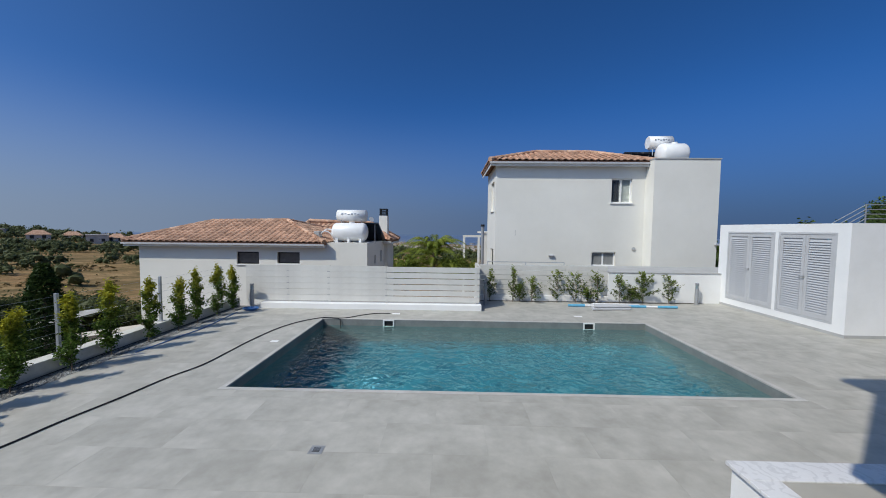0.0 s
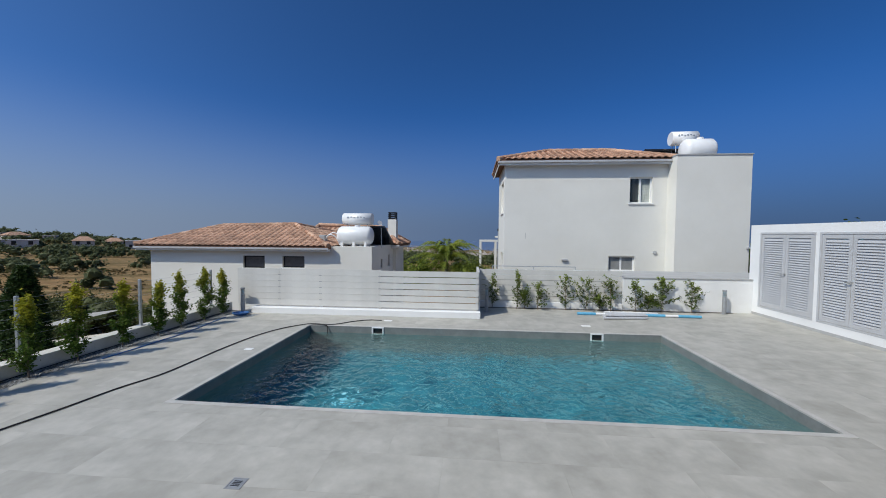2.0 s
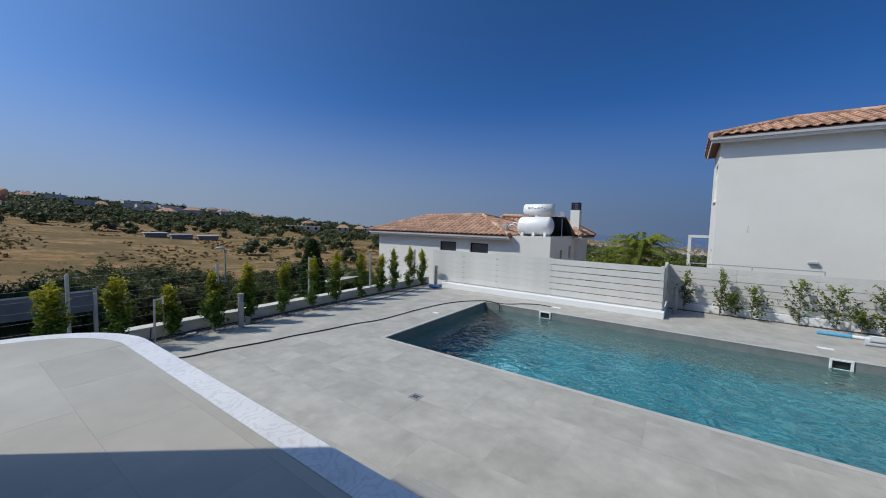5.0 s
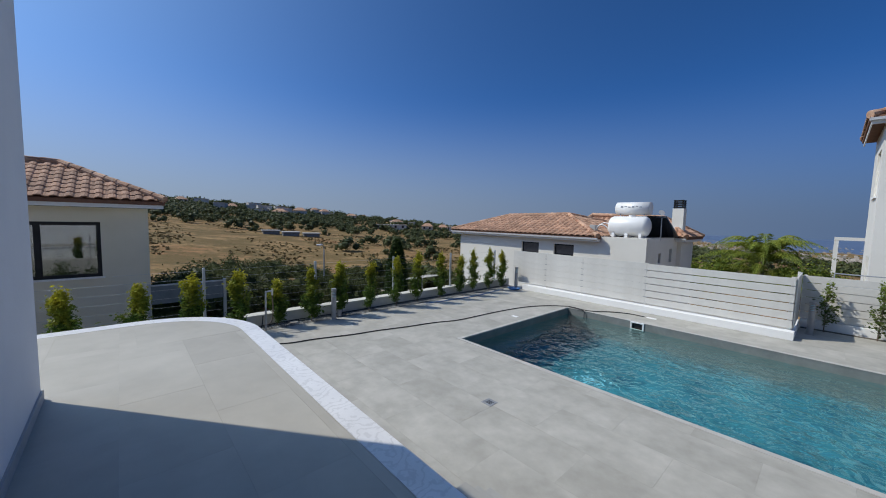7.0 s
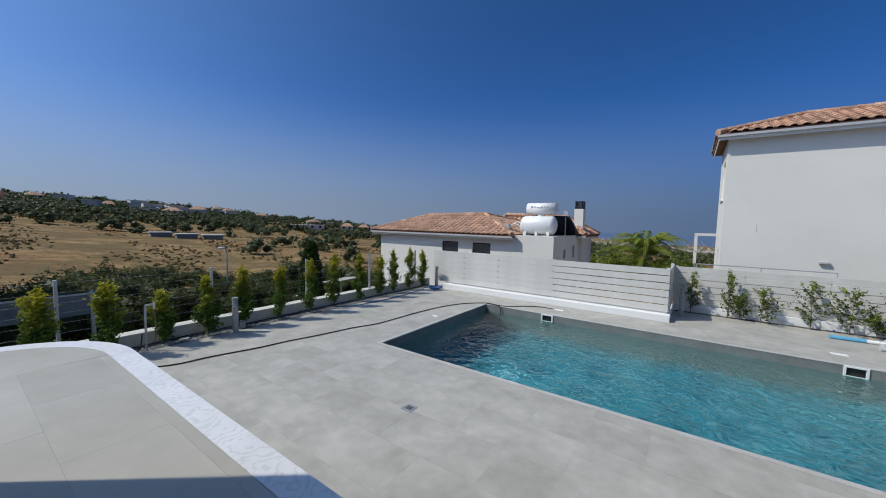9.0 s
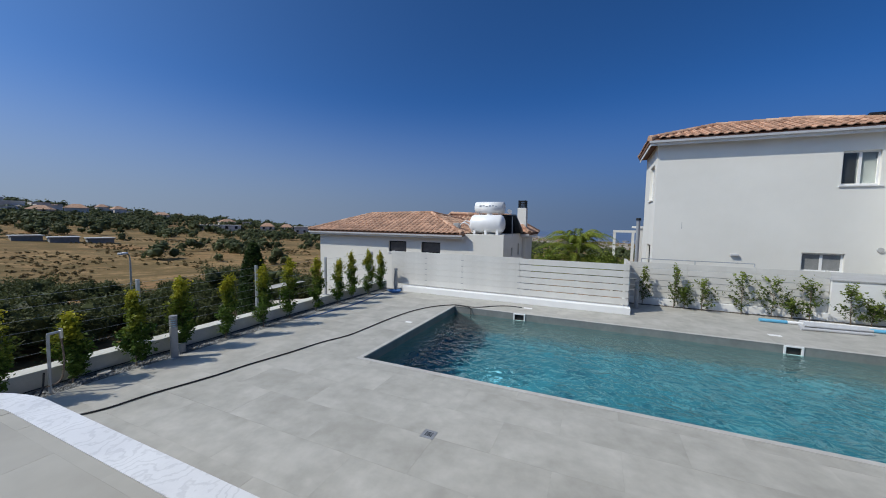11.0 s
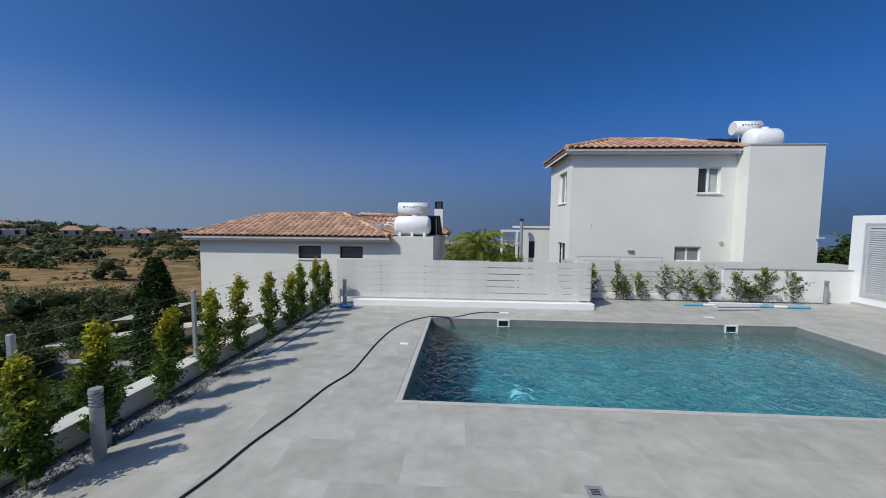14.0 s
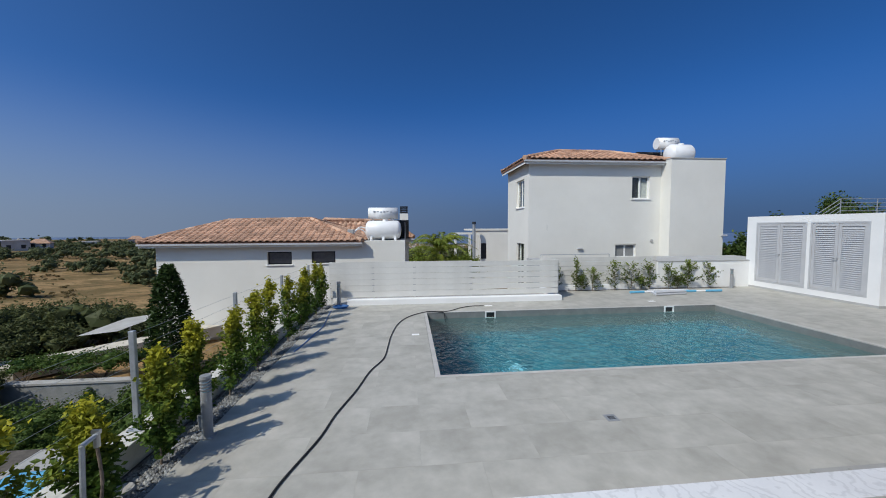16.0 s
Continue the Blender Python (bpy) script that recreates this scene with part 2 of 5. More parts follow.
def ground_material():
    """Dry grass, bare red earth and dark scrub patches."""
    m = bpy.data.materials.new("dry_field")
    m.use_nodes = True
    nt = m.node_tree
    b = nt.nodes["Principled BSDF"]
    b.inputs["Roughness"].default_value = 0.95
    b.inputs["Specular IOR Level"].default_value = 0.1
    co = nt.nodes.new("ShaderNodeTexCoord")

    def nz(scale, detail=6.0, rough=0.6):
        n = nt.nodes.new("ShaderNodeTexNoise")
        n.inputs["Scale"].default_value = scale
        n.inputs["Detail"].default_value = detail
        n.inputs["Roughness"].default_value = rough
        nt.links.new(co.outputs["Object"], n.inputs["Vector"])
        return n.outputs["Fac"]

    def mixc(fac, lo, hi, a, c):
        r = nt.nodes.new("ShaderNodeMapRange")
        r.inputs["From Min"].default_value = lo
        r.inputs["From Max"].default_value = hi
        nt.links.new(fac, r.inputs["Value"])
        x = nt.nodes.new("ShaderNodeMix")
        x.data_type = "RGBA"
        nt.links.new(r.outputs["Result"], x.inputs["Factor"])
        for k, v in (("A", a), ("B", c)):
            if isinstance(v, tuple):
                x.inputs[k].default_value = (*v, 1)
            else:
                nt.links.new(v, x.inputs[k])
        return x.outputs["Result"]

    straw = mixc(nz(0.25), 0.35, 0.65, (0.25, 0.155, 0.07), (0.37, 0.245, 0.12))
    earth = mixc(nz(0.045), 0.54, 0.66, straw, (0.34, 0.18, 0.085))
    across = nt.nodes.new("ShaderNodeVectorMath")
    across.operation = "DOT_PRODUCT"
    across.inputs[1].default_value = (-0.15, 0.055, 0.0)
    along = nt.nodes.new("ShaderNodeVectorMath")
    along.operation = "DOT_PRODUCT"
    along.inputs[1].default_value = (0.008, 0.022, 0.0)
    strip = nt.nodes.new("ShaderNodeCombineXYZ")
    for k, d in ((0, across), (1, along)):
        nt.links.new(co.outputs["Object"], d.inputs[0])
        nt.links.new(d.outputs["Value"], strip.inputs[k])
    bank = nt.nodes.new("ShaderNodeTexNoise")
    bank.inputs["Scale"].default_value = 1.6
    bank.inputs["Detail"].default_value = 7.0
    bank.inputs["Roughness"].default_value = 0.66
    nt.links.new(strip.outputs[0], bank.inputs["Vector"])
    earth = mixc(bank.outputs["Fac"], 0.50, 0.60, earth, (0.12, 0.088, 0.04))
    patch = mixc(nz(0.13, 9.0, 0.72), 0.49, 0.58, earth, (0.16, 0.11, 0.048))
    tuft = mixc(nz(0.9, 8.0, 0.75), 0.50, 0.62, patch, (0.125, 0.10, 0.043))
    fine = mixc(nz(3.2, 6.0, 0.8), 0.50, 0.70, tuft, (0.17, 0.12, 0.05))
    nt.links.new(fine, b.inputs["Base Color"])
    bp = nt.nodes.new("ShaderNodeBump")
    bp.inputs["Strength"].default_value = 0.6
    bp.inputs["Distance"].default_value = 0.3
    nt.links.new(nz(1.5, 8.0), bp.inputs["Height"])
    nt.links.new(bp.outputs["Normal"], b.inputs["Normal"])
    return m


M_FIELD = ground_material()


def marble_material():
    m = material("white_marble", (0.66, 0.66, 0.67), (0.74, 0.74, 0.745), 2, 0.35, 60, 0.04, 0.0)
    nt = m.node_tree
    b = nt.nodes["Principled BSDF"]
    co = nt.nodes.new("ShaderNodeTexCoord")
    wv = nt.nodes.new("ShaderNodeTexWave")
    wv.inputs["Scale"].default_value = 2.6
    wv.inputs["Distortion"].default_value = 22.0
    wv.inputs["Detail"].default_value = 6.0
    wv.inputs["Detail Scale"].default_value = 1.6
    nt.links.new(co.outputs["Object"], wv.inputs["Vector"])
    r = nt.nodes.new("ShaderNodeMapRange")
    r.inputs["From Min"].default_value = 0.0
    r.inputs["From Max"].default_value = 0.35
    r.inputs["To Min"].default_value = 0.86
    r.inputs["To Max"].default_value = 1.0
    nt.links.new(wv.outputs["Fac"], r.inputs["Value"])
    old = b.inputs["Base Color"].links[0].from_socket
    hs = nt.nodes.new("ShaderNodeHueSaturation")
    nt.links.new(r.outputs["Result"], hs.inputs["Value"])
    nt.links.new(old, hs.inputs["Color"])
    nt.links.new(hs.outputs["Color"], b.inputs["Base Color"])
    return m


M_MARBLE = marble_material()


def glass_material(name, tint, rough=0.02):
    m = bpy.data.materials.new(name)
    m.use_nodes = True
    b = m.node_tree.nodes["Principled BSDF"]
    b.inputs["Base Color"].default_value = (*tint, 1)
    b.inputs["Roughness"].default_value = rough
    b.inputs["Transmission Weight"].default_value = 1.0
    b.inputs["IOR"].default_value = 1.45
    return m


M_GLASS = glass_material("window_glass", (0.75, 0.8, 0.8))
M_COATED = glass_material("coated_window_glass", (0.6, 0.66, 0.68))
M_COATED.node_tree.nodes["Principled BSDF"].inputs["IOR"].default_value = 2.1


def water_material():
    m = glass_material("pool_water", (0.33, 0.78, 0.90), 0.01)
    nt = m.node_tree
    b = nt.nodes["Principled BSDF"]
    b.inputs["IOR"].default_value = 1.333
    co = nt.nodes.new("ShaderNodeTexCoord")
    n1 = nt.nodes.new("ShaderNodeTexNoise")
    n1.inputs["Scale"].default_value = 4.9
    n1.inputs["Detail"].default_value = 1.8
    n1.inputs["Distortion"].default_value = 0.9
    n2 = nt.nodes.new("ShaderNodeTexNoise")
    n2.inputs["Scale"].default_value = 0.9
    n2.inputs["Detail"].default_value = 2.0
    for n in (n1, n2):
        nt.links.new(co.outputs["Object"], n.inputs["Vector"])
    mul = nt.nodes.new("ShaderNodeMath")
    mul.operation = "MULTIPLY"
    nt.links.new(n1.outputs["Fac"], mul.inputs[0])
    nt.links.new(n2.outputs["Fac"], mul.inputs[1])
    bp = nt.nodes.new("ShaderNodeBump")
    bp.inputs["Strength"].default_value = 0.9
    bp.inputs["Distance"].default_value = 0.16
    nt.links.new(mul.outputs[0], bp.inputs["Height"])
    nt.links.new(bp.outputs["Normal"], b.inputs["Normal"])
    return m


M_WATER = water_material()
# paled and greyed in the colour itself to look hazy with distance
M_SEA = material("sea", (0.10, 0.135, 0.205), (0.115, 0.15, 0.22), 0.002, 0.35, 0.02, 0.1, 0.0)

# ---- building helpers ----


def mesh_of(bm, name, mats, smooth=False):
    me = bpy.data.meshes.new(name)
    bm.normal_update()
    bm.to_mesh(me)
    bm.free()
    for m in (mats if isinstance(mats, (list, tuple)) else [mats]):
        me.materials.append(m)
    if smooth:
        me.polygons.foreach_set("use_smooth", [True] * len(me.polygons))
    return me


def part(name, bm, mat, parent=None, label="", smooth=False):
    ob = new(name, mesh_of(bm, name, mat, smooth))
    if parent is not None:
        ob.parent = parent
    if label:
        ob["label"] = label
    return ob


def thing(name, label, category, at=(0, 0, 0), rz=0.0, group="", kind=""):
    ob = new(name)
    ob.empty_display_size = 0.2
    ob.matrix_basis = pose(*at, 0, 0, rz)
    return tagged(ob, label, category, group, kind)


def box(bm, x0, x1, y0, y1, z0, z1, bevel=0.0):
    g = bmesh.ops.create_cube(bm, size=1.0, matrix=Matrix.LocRotScale(((x0 + x1) / 2, (y0 + y1) / 2, (z0 + z1) / 2), None, (x1 - x0, y1 - y0, z1 - z0)))
    if bevel:
        es = list({e for v in g["verts"] for e in v.link_edges})
        bmesh.ops.bevel(bm, geom=es, offset=bevel, segments=2, affect="EDGES", profile=0.5)
    return bm


def boxm(*a, bevel=0.0):
    return box(bmesh.new(), *a, bevel=bevel)


def rod(bm, p, q, r, r2=None, seg=10):
    p, q = Vector(p), Vector(q)
    d = q - p
    m = Matrix.Translation((p + q) / 2) @ d.to_track_quat("Z", "Y").to_matrix().to_4x4()
    bmesh.ops.create_cone(bm, cap_ends=True, segments=seg, radius1=r, radius2=r if r2 is None else r2, depth=d.length, matrix=m)
    return bm


def smooth_path(pts, n=6):
    """Catmull-Rom through the points."""
    v = [Vector(p) for p in pts]
    v = [v[0] * 2 - v[1]] + v + [v[-1] * 2 - v[-2]]
    out = []
    for i in range(1, len(v) - 2):
        a, b, c, d = v[i - 1:i + 3]
        for k in range(n):
            t = k / n
            out.append(0.5 * (2 * b + (c - a) * t + (2 * a - 5 * b + 4 * c - d) * t * t + (3 * b - a - 3 * c + d) * t ** 3))
    return out + [v[-2]]


def tube(bm, pts, r, seg=8, n=6):
    path = smooth_path(pts, n)
    rings = []
    for i, p in enumerate(path):
        d = (path[min(i + 1, len(path) - 1)] - path[max(i - 1, 0)]).normalized()
        side = d.cross(Vector((0, 0, 1)))
        side = side.normalized() if side.length > 0.05 else Vector((1, 0, 0))
        up = side.cross(d)
        rings.append([bm.verts.new(p + r * (math.cos(2 * math.pi * k / seg) * side + math.sin(2 * math.pi * k / seg) * up)) for k in range(seg)])
    for a, b in zip(rings, rings[1:]):
        for k in range(seg):
            bm.faces.new((a[k], a[(k + 1) % seg], b[(k + 1) % seg], b[k]))
    bm.faces.new(rings[0])
    bm.faces.new(rings[-1][::-1])
    return bm


def holed_wall(bm, along, u0, u1, z0, z1, c0, c1, holes=()):
    """A wall along x or y from u0 to u1, between c0 and c1 in depth, with rectangular openings (u0, u1, z0, z1)."""
    us = sorted({u0, u1, *[h[0] for h in holes], *[h[1] for h in holes]})
    zs = sorted({z0, z1, *[h[2] for h in holes], *[h[3] for h in holes]})
    for a, b in zip(us, us[1:]):
        for c, d in zip(zs, zs[1:]):
            mu, mz = (a + b) / 2, (c + d) / 2
            if any(h[0] < mu < h[1] and h[2] < mz < h[3] for h in holes):
                continue
            if along == "x":
                box(bm, a, b, c0, c1, c, d)
            else:
                box(bm, c0, c1, a, b, c, d)
    bmesh.ops.remove_doubles(bm, verts=bm.verts, dist=0.0005)
    seen, dead = {}, []
    for f in bm.faces:
        k = tuple(round(v, 4) for v in f.calc_center_median())
        if k in seen:
            dead += [f, seen[k]]
        seen[k] = f
    bmesh.ops.delete(bm, geom=list(set(dead)), context="FACES")
    return bm


def prism(bm, pts, z0, z1):
    lo = [bm.verts.new((x, y, z0)) for x, y in pts]
    hi = [bm.verts.new((x, y, z1)) for x, y in pts]
    n = len(pts)
    for i in range(n):
        bm.faces.new((lo[i], lo[(i + 1) % n], hi[(i + 1) % n], hi[i]))
    bm.faces.new(hi)
    bm.faces.new(lo[::-1])
    bmesh.ops.recalc_face_normals(bm, faces=bm.faces)
    return bm


def from_arrays(name, verts, faces, mat, parent=None):
    me = bpy.data.meshes.new(name)
    me.from_pydata(verts, [], faces)
    me.materials.append(mat)
    me.update()
    ob = new(name, me)
    if parent is not None:
        ob.parent = parent
    return ob


def leaf_cloud(rng, centres, size, stretch=1.7, droop=0.0):
    """Small folded leaves of four corners at the centres, turned at random."""
    n = len(centres)
    c = np.asarray(centres, float)
    u = rng.normal(size=(n, 3))
    u[:, 2] = np.abs(u[:, 2]) * 0.6 - droop
    u /= np.linalg.norm(u, axis=1)[:, None]
    w = np.cross(u, rng.normal(size=(n, 3)))
    w /= np.linalg.norm(w, axis=1)[:, None] + 1e-9
    nn = np.cross(u, w)
    s = size * rng.uniform(0.6, 1.35, n)[:, None]
    v = np.stack([c - u * s * stretch / 2, c + w * s * 0.42 + nn * s * 0.12, c + u * s * stretch / 2, c - w * s * 0.42 + nn * s * 0.12], 1).reshape(-1, 3)
    f = np.arange(n * 4).reshape(-1, 4)
    return v, f

# ---- ground, sea and far land ----
KNOT_R = [0, 12, 40, 100, 350, 900, 2000, 4800]
LAND = {
    -180: [-2.2, -2.2, 0, 5, 20, 30, 30, 30],
    -100: [-2.2, -2.2, -2, -2, -5, -30, -70, -110],
    -50: [-2.2, -2.2, -4, -8, -25, -60, -97, -112],
    0: [-2.2, -2.2, -5, -9, -25, -60, -97, -112],
    25: [-2.2, -2.2, -4.2, -6, -12, -33, -80, -108],
    45: [-2.2, -2.2, -3.9, -4.6, -8, -15, -34, -85],
    60: [-2.2, -2.2, -3.4, -3.2, 0, -3, -8, -40],
    72: [-2.2, -2.2, -3.2, -1.9, 6.5, 12, 14, 0],
    86: [-2.2, -2.2, -2.8, 0.6, 12.5, 27, 36, 20],
    100: [-2.2, -2.2, -2.4, 1.5, 17, 40, 55, 40],
    180: [-2.2, -2.2, 0, 5, 20, 30, 30, 30],
}
LAND_A = np.array(sorted(LAND), float)
LAND_Z = np.array([LAND[int(a)] for a in LAND_A])


def land(r, a):
    """Height of the land at r metres from the plot in the direction a, degrees to the left of +y."""
    row = np.array([np.interp(r, KNOT_R, z) for z in LAND_Z])
    z = float(np.interp(a, LAND_A, row))
    x, y = -r * math.sin(radians(a)), r * math.cos(radians(a))
    rough = min(max((r - 14) / 40, 0), 1)
    if -19.5 < x < -7.6 and 7.6 < y < 11.1:
        z -= 1.05
    return z + rough * (0.5 * noise.noise((x * 0.05, y * 0.05, 3.1)) + min(r / 80, 6) * 0.8 * noise.noise((x * 0.008, y * 0.008, 7.7)))


def land_xy(x, y):
    return land(math.hypot(x, y), math.degrees(math.atan2(-x, y)))


def build_ground():
    rs = [0, 4, 8, 10, 11, 12, 13, 14, 15, 16, 17, 18.5, 20, 24, 28, 33, 38, 44, 50, 58, 66, 76, 88, 102, 118, 138, 160, 190, 225, 265, 310, 360, 430, 520, 640, 800, 1000, 1300, 1700, 2200, 3000, 4000, 4800]
    angs = np.concatenate([np.arange(-180, -60, 6.0), np.arange(-60, 110, 1.5), np.arange(110, 180, 6.0)])
    v = [(0, 0, land(0, 0))]
    for r in rs[1:]:
        v += [(-r * math.sin(radians(a)), r * math.cos(radians(a)), land(r, a)) for a in angs]
    n = len(angs)
    f = [(0, 1 + k, 1 + (k + 1) % n) for k in range(n)]
    for i in range(len(rs) - 2):
        for k in range(n):
            a, b = 1 + i * n + k, 1 + i * n + (k + 1) % n
            f.append((a, a + n, b + n, b))
    me = bpy.data.meshes.new("ground")
    me.from_pydata(v, [], f)
    me.materials.append(M_FIELD)
    me.polygons.foreach_set("use_smooth", [True] * len(me.polygons))
    me.update()
    tagged(new("ground", me), "dry grass field and sloping land down to the coast", "ground", kind="structure")


build_ground()
tagged(part("water", boxm(-4600, 4600, 400, 4900, -96, -95), M_SEA), "hazy blue sea along the far coast", "sea", kind="structure")

# ---- deck with the pool cut out ----
PX0, PX1, PY0, PY1 = -3.30, 5.20, 5.16, 9.26
RIM = 0.09
deck = bmesh.new()
for a in ((-6.08, PX0 - RIM, -6.0, 12.3), (PX1 + RIM, 14.0, -6.0, 12.3), (PX0 - RIM, PX1 + RIM, -6.0, PY0 - RIM), (PX0 - RIM, PX1 + RIM, PY1 + RIM, 12.3)):
    box(deck, a[0], a[1], a[2], a[3], -2.6, -0.003)
floor = tagged(part("floor", deck, M_GROUT), "grey porcelain tiled pool deck", "deck", kind="structure")

# pool shell: walls, bottom, rim
shell = bmesh.new()
holed_wall(shell, "x", PX0 - RIM, PX1 + RIM, -1.55, -0.02, PY1, PY1 + RIM, [(-1.68, -1.41, -0.19, -0.03), (3.61, 3.88, -0.19, -0.03)])
box(shell, PX0 - RIM, PX1 + RIM, PY0 - RIM, PY0, -1.55, -0.02)
box(shell, PX0 - RIM, PX0, PY0, PY1, -1.55, -0.02)
box(shell, PX1, PX1 + RIM, PY0, PY1, -1.55, -0.02)
pool = thing("swimming_pool", "rectangular grey-tiled swimming pool full of clear blue water", "pool")
part("pool_wall", shell, M_POOLWALL, pool)
# thin strip in the pool wall's grey along the far rim
for a in ((PX0 + 0.005, PX1 - 0.005, PY1 - 0.004, PY1 + 0.002),):
    part("rim_strip", boxm(*a, -0.018, -0.004), M_POOLWALL, pool, "thin grey strip under the rim")
part("pool_floor", boxm(PX0 - RIM, PX1 + RIM, PY0 - RIM, PY1 + RIM, -1.7, -1.5), M_POOL, pool)
for a in ((PX0 - RIM, PX1 + RIM, PY1 + 0.003, PY1 + RIM - 0.006), (PX0 - RIM, PX1 + RIM, PY0 - RIM + 0.006, PY0 - 0.003)):
    part("pool_rim", boxm(*a, -0.022, 0.003, bevel=0.002), M_COPING, pool, "pale tiled pool rim")
for a in ((PX0 - RIM + 0.006, PX0 - 0.003, PY0, PY1), (PX1 + 0.003, PX1 + RIM - 0.006, PY0, PY1)):
    part("pool_rim", boxm(*a, -0.022, 0.003, bevel=0.002), M_COPING, pool, "pale tiled pool rim")
wb = bmesh.new()
bmesh.ops.create_grid(wb, x_segments=2, y_segments=2, size=0.5, matrix=Matrix.LocRotScale(((PX0 + PX1) / 2, (PY0 + PY1) / 2, -0.17), None, (PX1 - PX0, PY1 - PY0, 1)))
water = part("pool_water", wb, M_WATER, pool, "rippled clear blue water")
water.visible_shadow = False
for sx in (-1.545, 3.745):
    fr = bmesh.new()
    for a in ((-0.15, 0.15, -0.03, 0.0), (-0.15, 0.15, -0.21, -0.17), (-0.15, -0.115, -0.17, -0.03), (0.115, 0.15, -0.17, -0.03)):
        box(fr, sx + a[0], sx + a[1], PY1 - 0.022, PY1 + 0.012, a[2], a[3], bevel=0.004)
    sk = part("skimmer", fr, M_TANK, pool, "white plastic skimmer frame")
    # near-black sheet painted as the unlit inside of the mouth
    part("skimmer_mouth_dark", boxm(sx - 0.112, sx + 0.112, PY1 + 0.03, PY1 + 0.045, -0.2, -0.035), M_DARK, sk, "dark skimmer mouth")
lt = bmesh.new()
rod(lt, (-1.5, 6.95, -1.5), (-1.5, 6.95, -1.46), 0.14, seg=20)
part("pool_light", lt, M_GLOW, pool, "round underwater lamp glass")

# ---- raised terrace with its marble edge ----
ZT = 0.67


def terrace_outline(off):
    """The terrace's outer line, moved in by off: front along y, a round left corner, then back."""
    r = 1.35 - off
    pts = [(2.23, 1.75 - off)]
    cx, cy = -5.46 + 1.35, 1.75 - 1.35
    for k in range(0, 19):
        a = radians(90 + 5 * k)
        pts.append((cx + r * math.cos(a), cy + r * math.sin(a)))
    pts.append((-5.46 + off, -5.5))
    return pts


def band(bm, outer, inner, z0, z1):
    n = len(outer)
    rows = [[bm.verts.new((x, y, z)) for x, y in pts] for pts, z in ((outer, z0), (outer, z1), (inner, z1), (inner, z0))]
    for i in range(n - 1):
        for a, b in ((0, 1), (1, 2), (2, 3), (3, 0)):
            bm.faces.new((rows[a][i], rows[a][i + 1], rows[b][i + 1], rows[b][i]))
    bm.faces.new([rw[0] for rw in rows])
    bm.faces.new([rw[-1] for rw in rows][::-1])
    bmesh.ops.recalc_face_normals(bm, faces=bm.faces)
    return bm


o, i2 = terrace_outline(0.0), terrace_outline(0.22)
terrace = tagged(part("terrace", prism(bmesh.new(), terrace_outline(0.03) + [(2.4, -5.5), (2.4, 1.5)], -0.3, ZT - 0.034), M_WHITE), "raised white terrace with beige tiles and marble edge", "terrace", kind="structure")
part("marble_edge", band(bmesh.new(), o, i2, ZT - 0.03, ZT + 0.001), M_MARBLE, terrace, "white grey-veined marble edging")
part("terrace_bed", prism(bmesh.new(), terrace_outline(0.224) + [(2.4, -5.5), (2.4, 1.5)], ZT - 0.033, ZT - 0.003), M_GROUT, terrace)
side = tagged(part("terrace_side", boxm(2.26, 13.0, -5.5, 2.63, -0.3, ZT - 0.034), M_WHITE), "raised white side terrace with marble edge", "terrace", kind="structure")
mb = bmesh.new()
box(mb, 2.23, 13.0, 2.44, 2.66, ZT - 0.03, ZT + 0.001, bevel=0.004)
box(mb, 2.23, 2.45, -0.3, 2.438, ZT - 0.03, ZT + 0.001, bevel=0.004)
part("marble_edge", mb, M_MARBLE, side, "white grey-veined marble edging")
part("terrace_bed", boxm(2.454, 13.0, -5.5, 2.436, ZT - 0.033, ZT - 0.006), M_TERR, side)
steps = thing("steps", "grey tiled steps from the terrace to the deck", "steps", kind="structure")
for x0, y1, z in ((-0.28, 2.42, 0.17), (-0.22, 2.2, 0.335), (-0.16, 2.0, 0.50)):
    part("step", boxm(x0, 2.22, 1.725, y1, 0.001 if z < 0.2 else z - 0.165, z, bevel=0.006), M_STEP, steps)

# ---- own house: front wall with the open door, roof slab, wing ----
own = thing("own_house", "white rendered two-storey villa with open terrace door", "house", kind="structure")
wl = bmesh.new()
holed_wall(wl, "x", -3.02, 2.0, ZT, 4.3, -0.50, -0.25, [(-1.15, 1.15, ZT, 2.95)])
part("wall_front", wl, M_OWN, own)
part("wall_side", boxm(-3.02, -2.77, -6.0, -0.502, ZT, 4.3), M_OWN, own)
part("wall_back", boxm(-3.02, 2.0, -6.25, -6.002, ZT, 4.3), M_OWN, own)
part("roof_slab", boxm(-3.03, 2.0, -6.3, -0.245, 4.302, 4.42), M_OWN, own)
part("wing", boxm(2.02, 12.5, -6.3, -0.25, ZT - 0.01, 4.42), M_OWN, own)
# unseen storey and eave slab, sized by the shadow they cast on the deck
part("unseen_upper_storey", boxm(0.45, 12.5, -6.3, 0.45, 4.422, 9.25), M_OWN, own)
part("roof_slab", boxm(0.158, 12.8, -6.6, 0.68, 9.252, 9.45), M_OWN, own)
part("skirting", boxm(-3.036, -1.15, -0.249, -0.234, ZT, ZT + 0.09), M_SCREED, own, "grey tiled skirting")
part("skirting", boxm(-3.036, -3.021, -0.5, -0.2495, ZT, ZT + 0.09), M_SCREED, own, "grey tiled skirting")
df = bmesh.new()
for a in ((-1.15, -1.09, ZT, 2.95), (1.09, 1.15, ZT, 2.95), (-1.09, 1.09, 2.89, 2.95)):
    box(df, a[0], a[1], -0.43, -0.35, a[2], a[3])
part("door_frame", df, M_ALU_DARK, own)

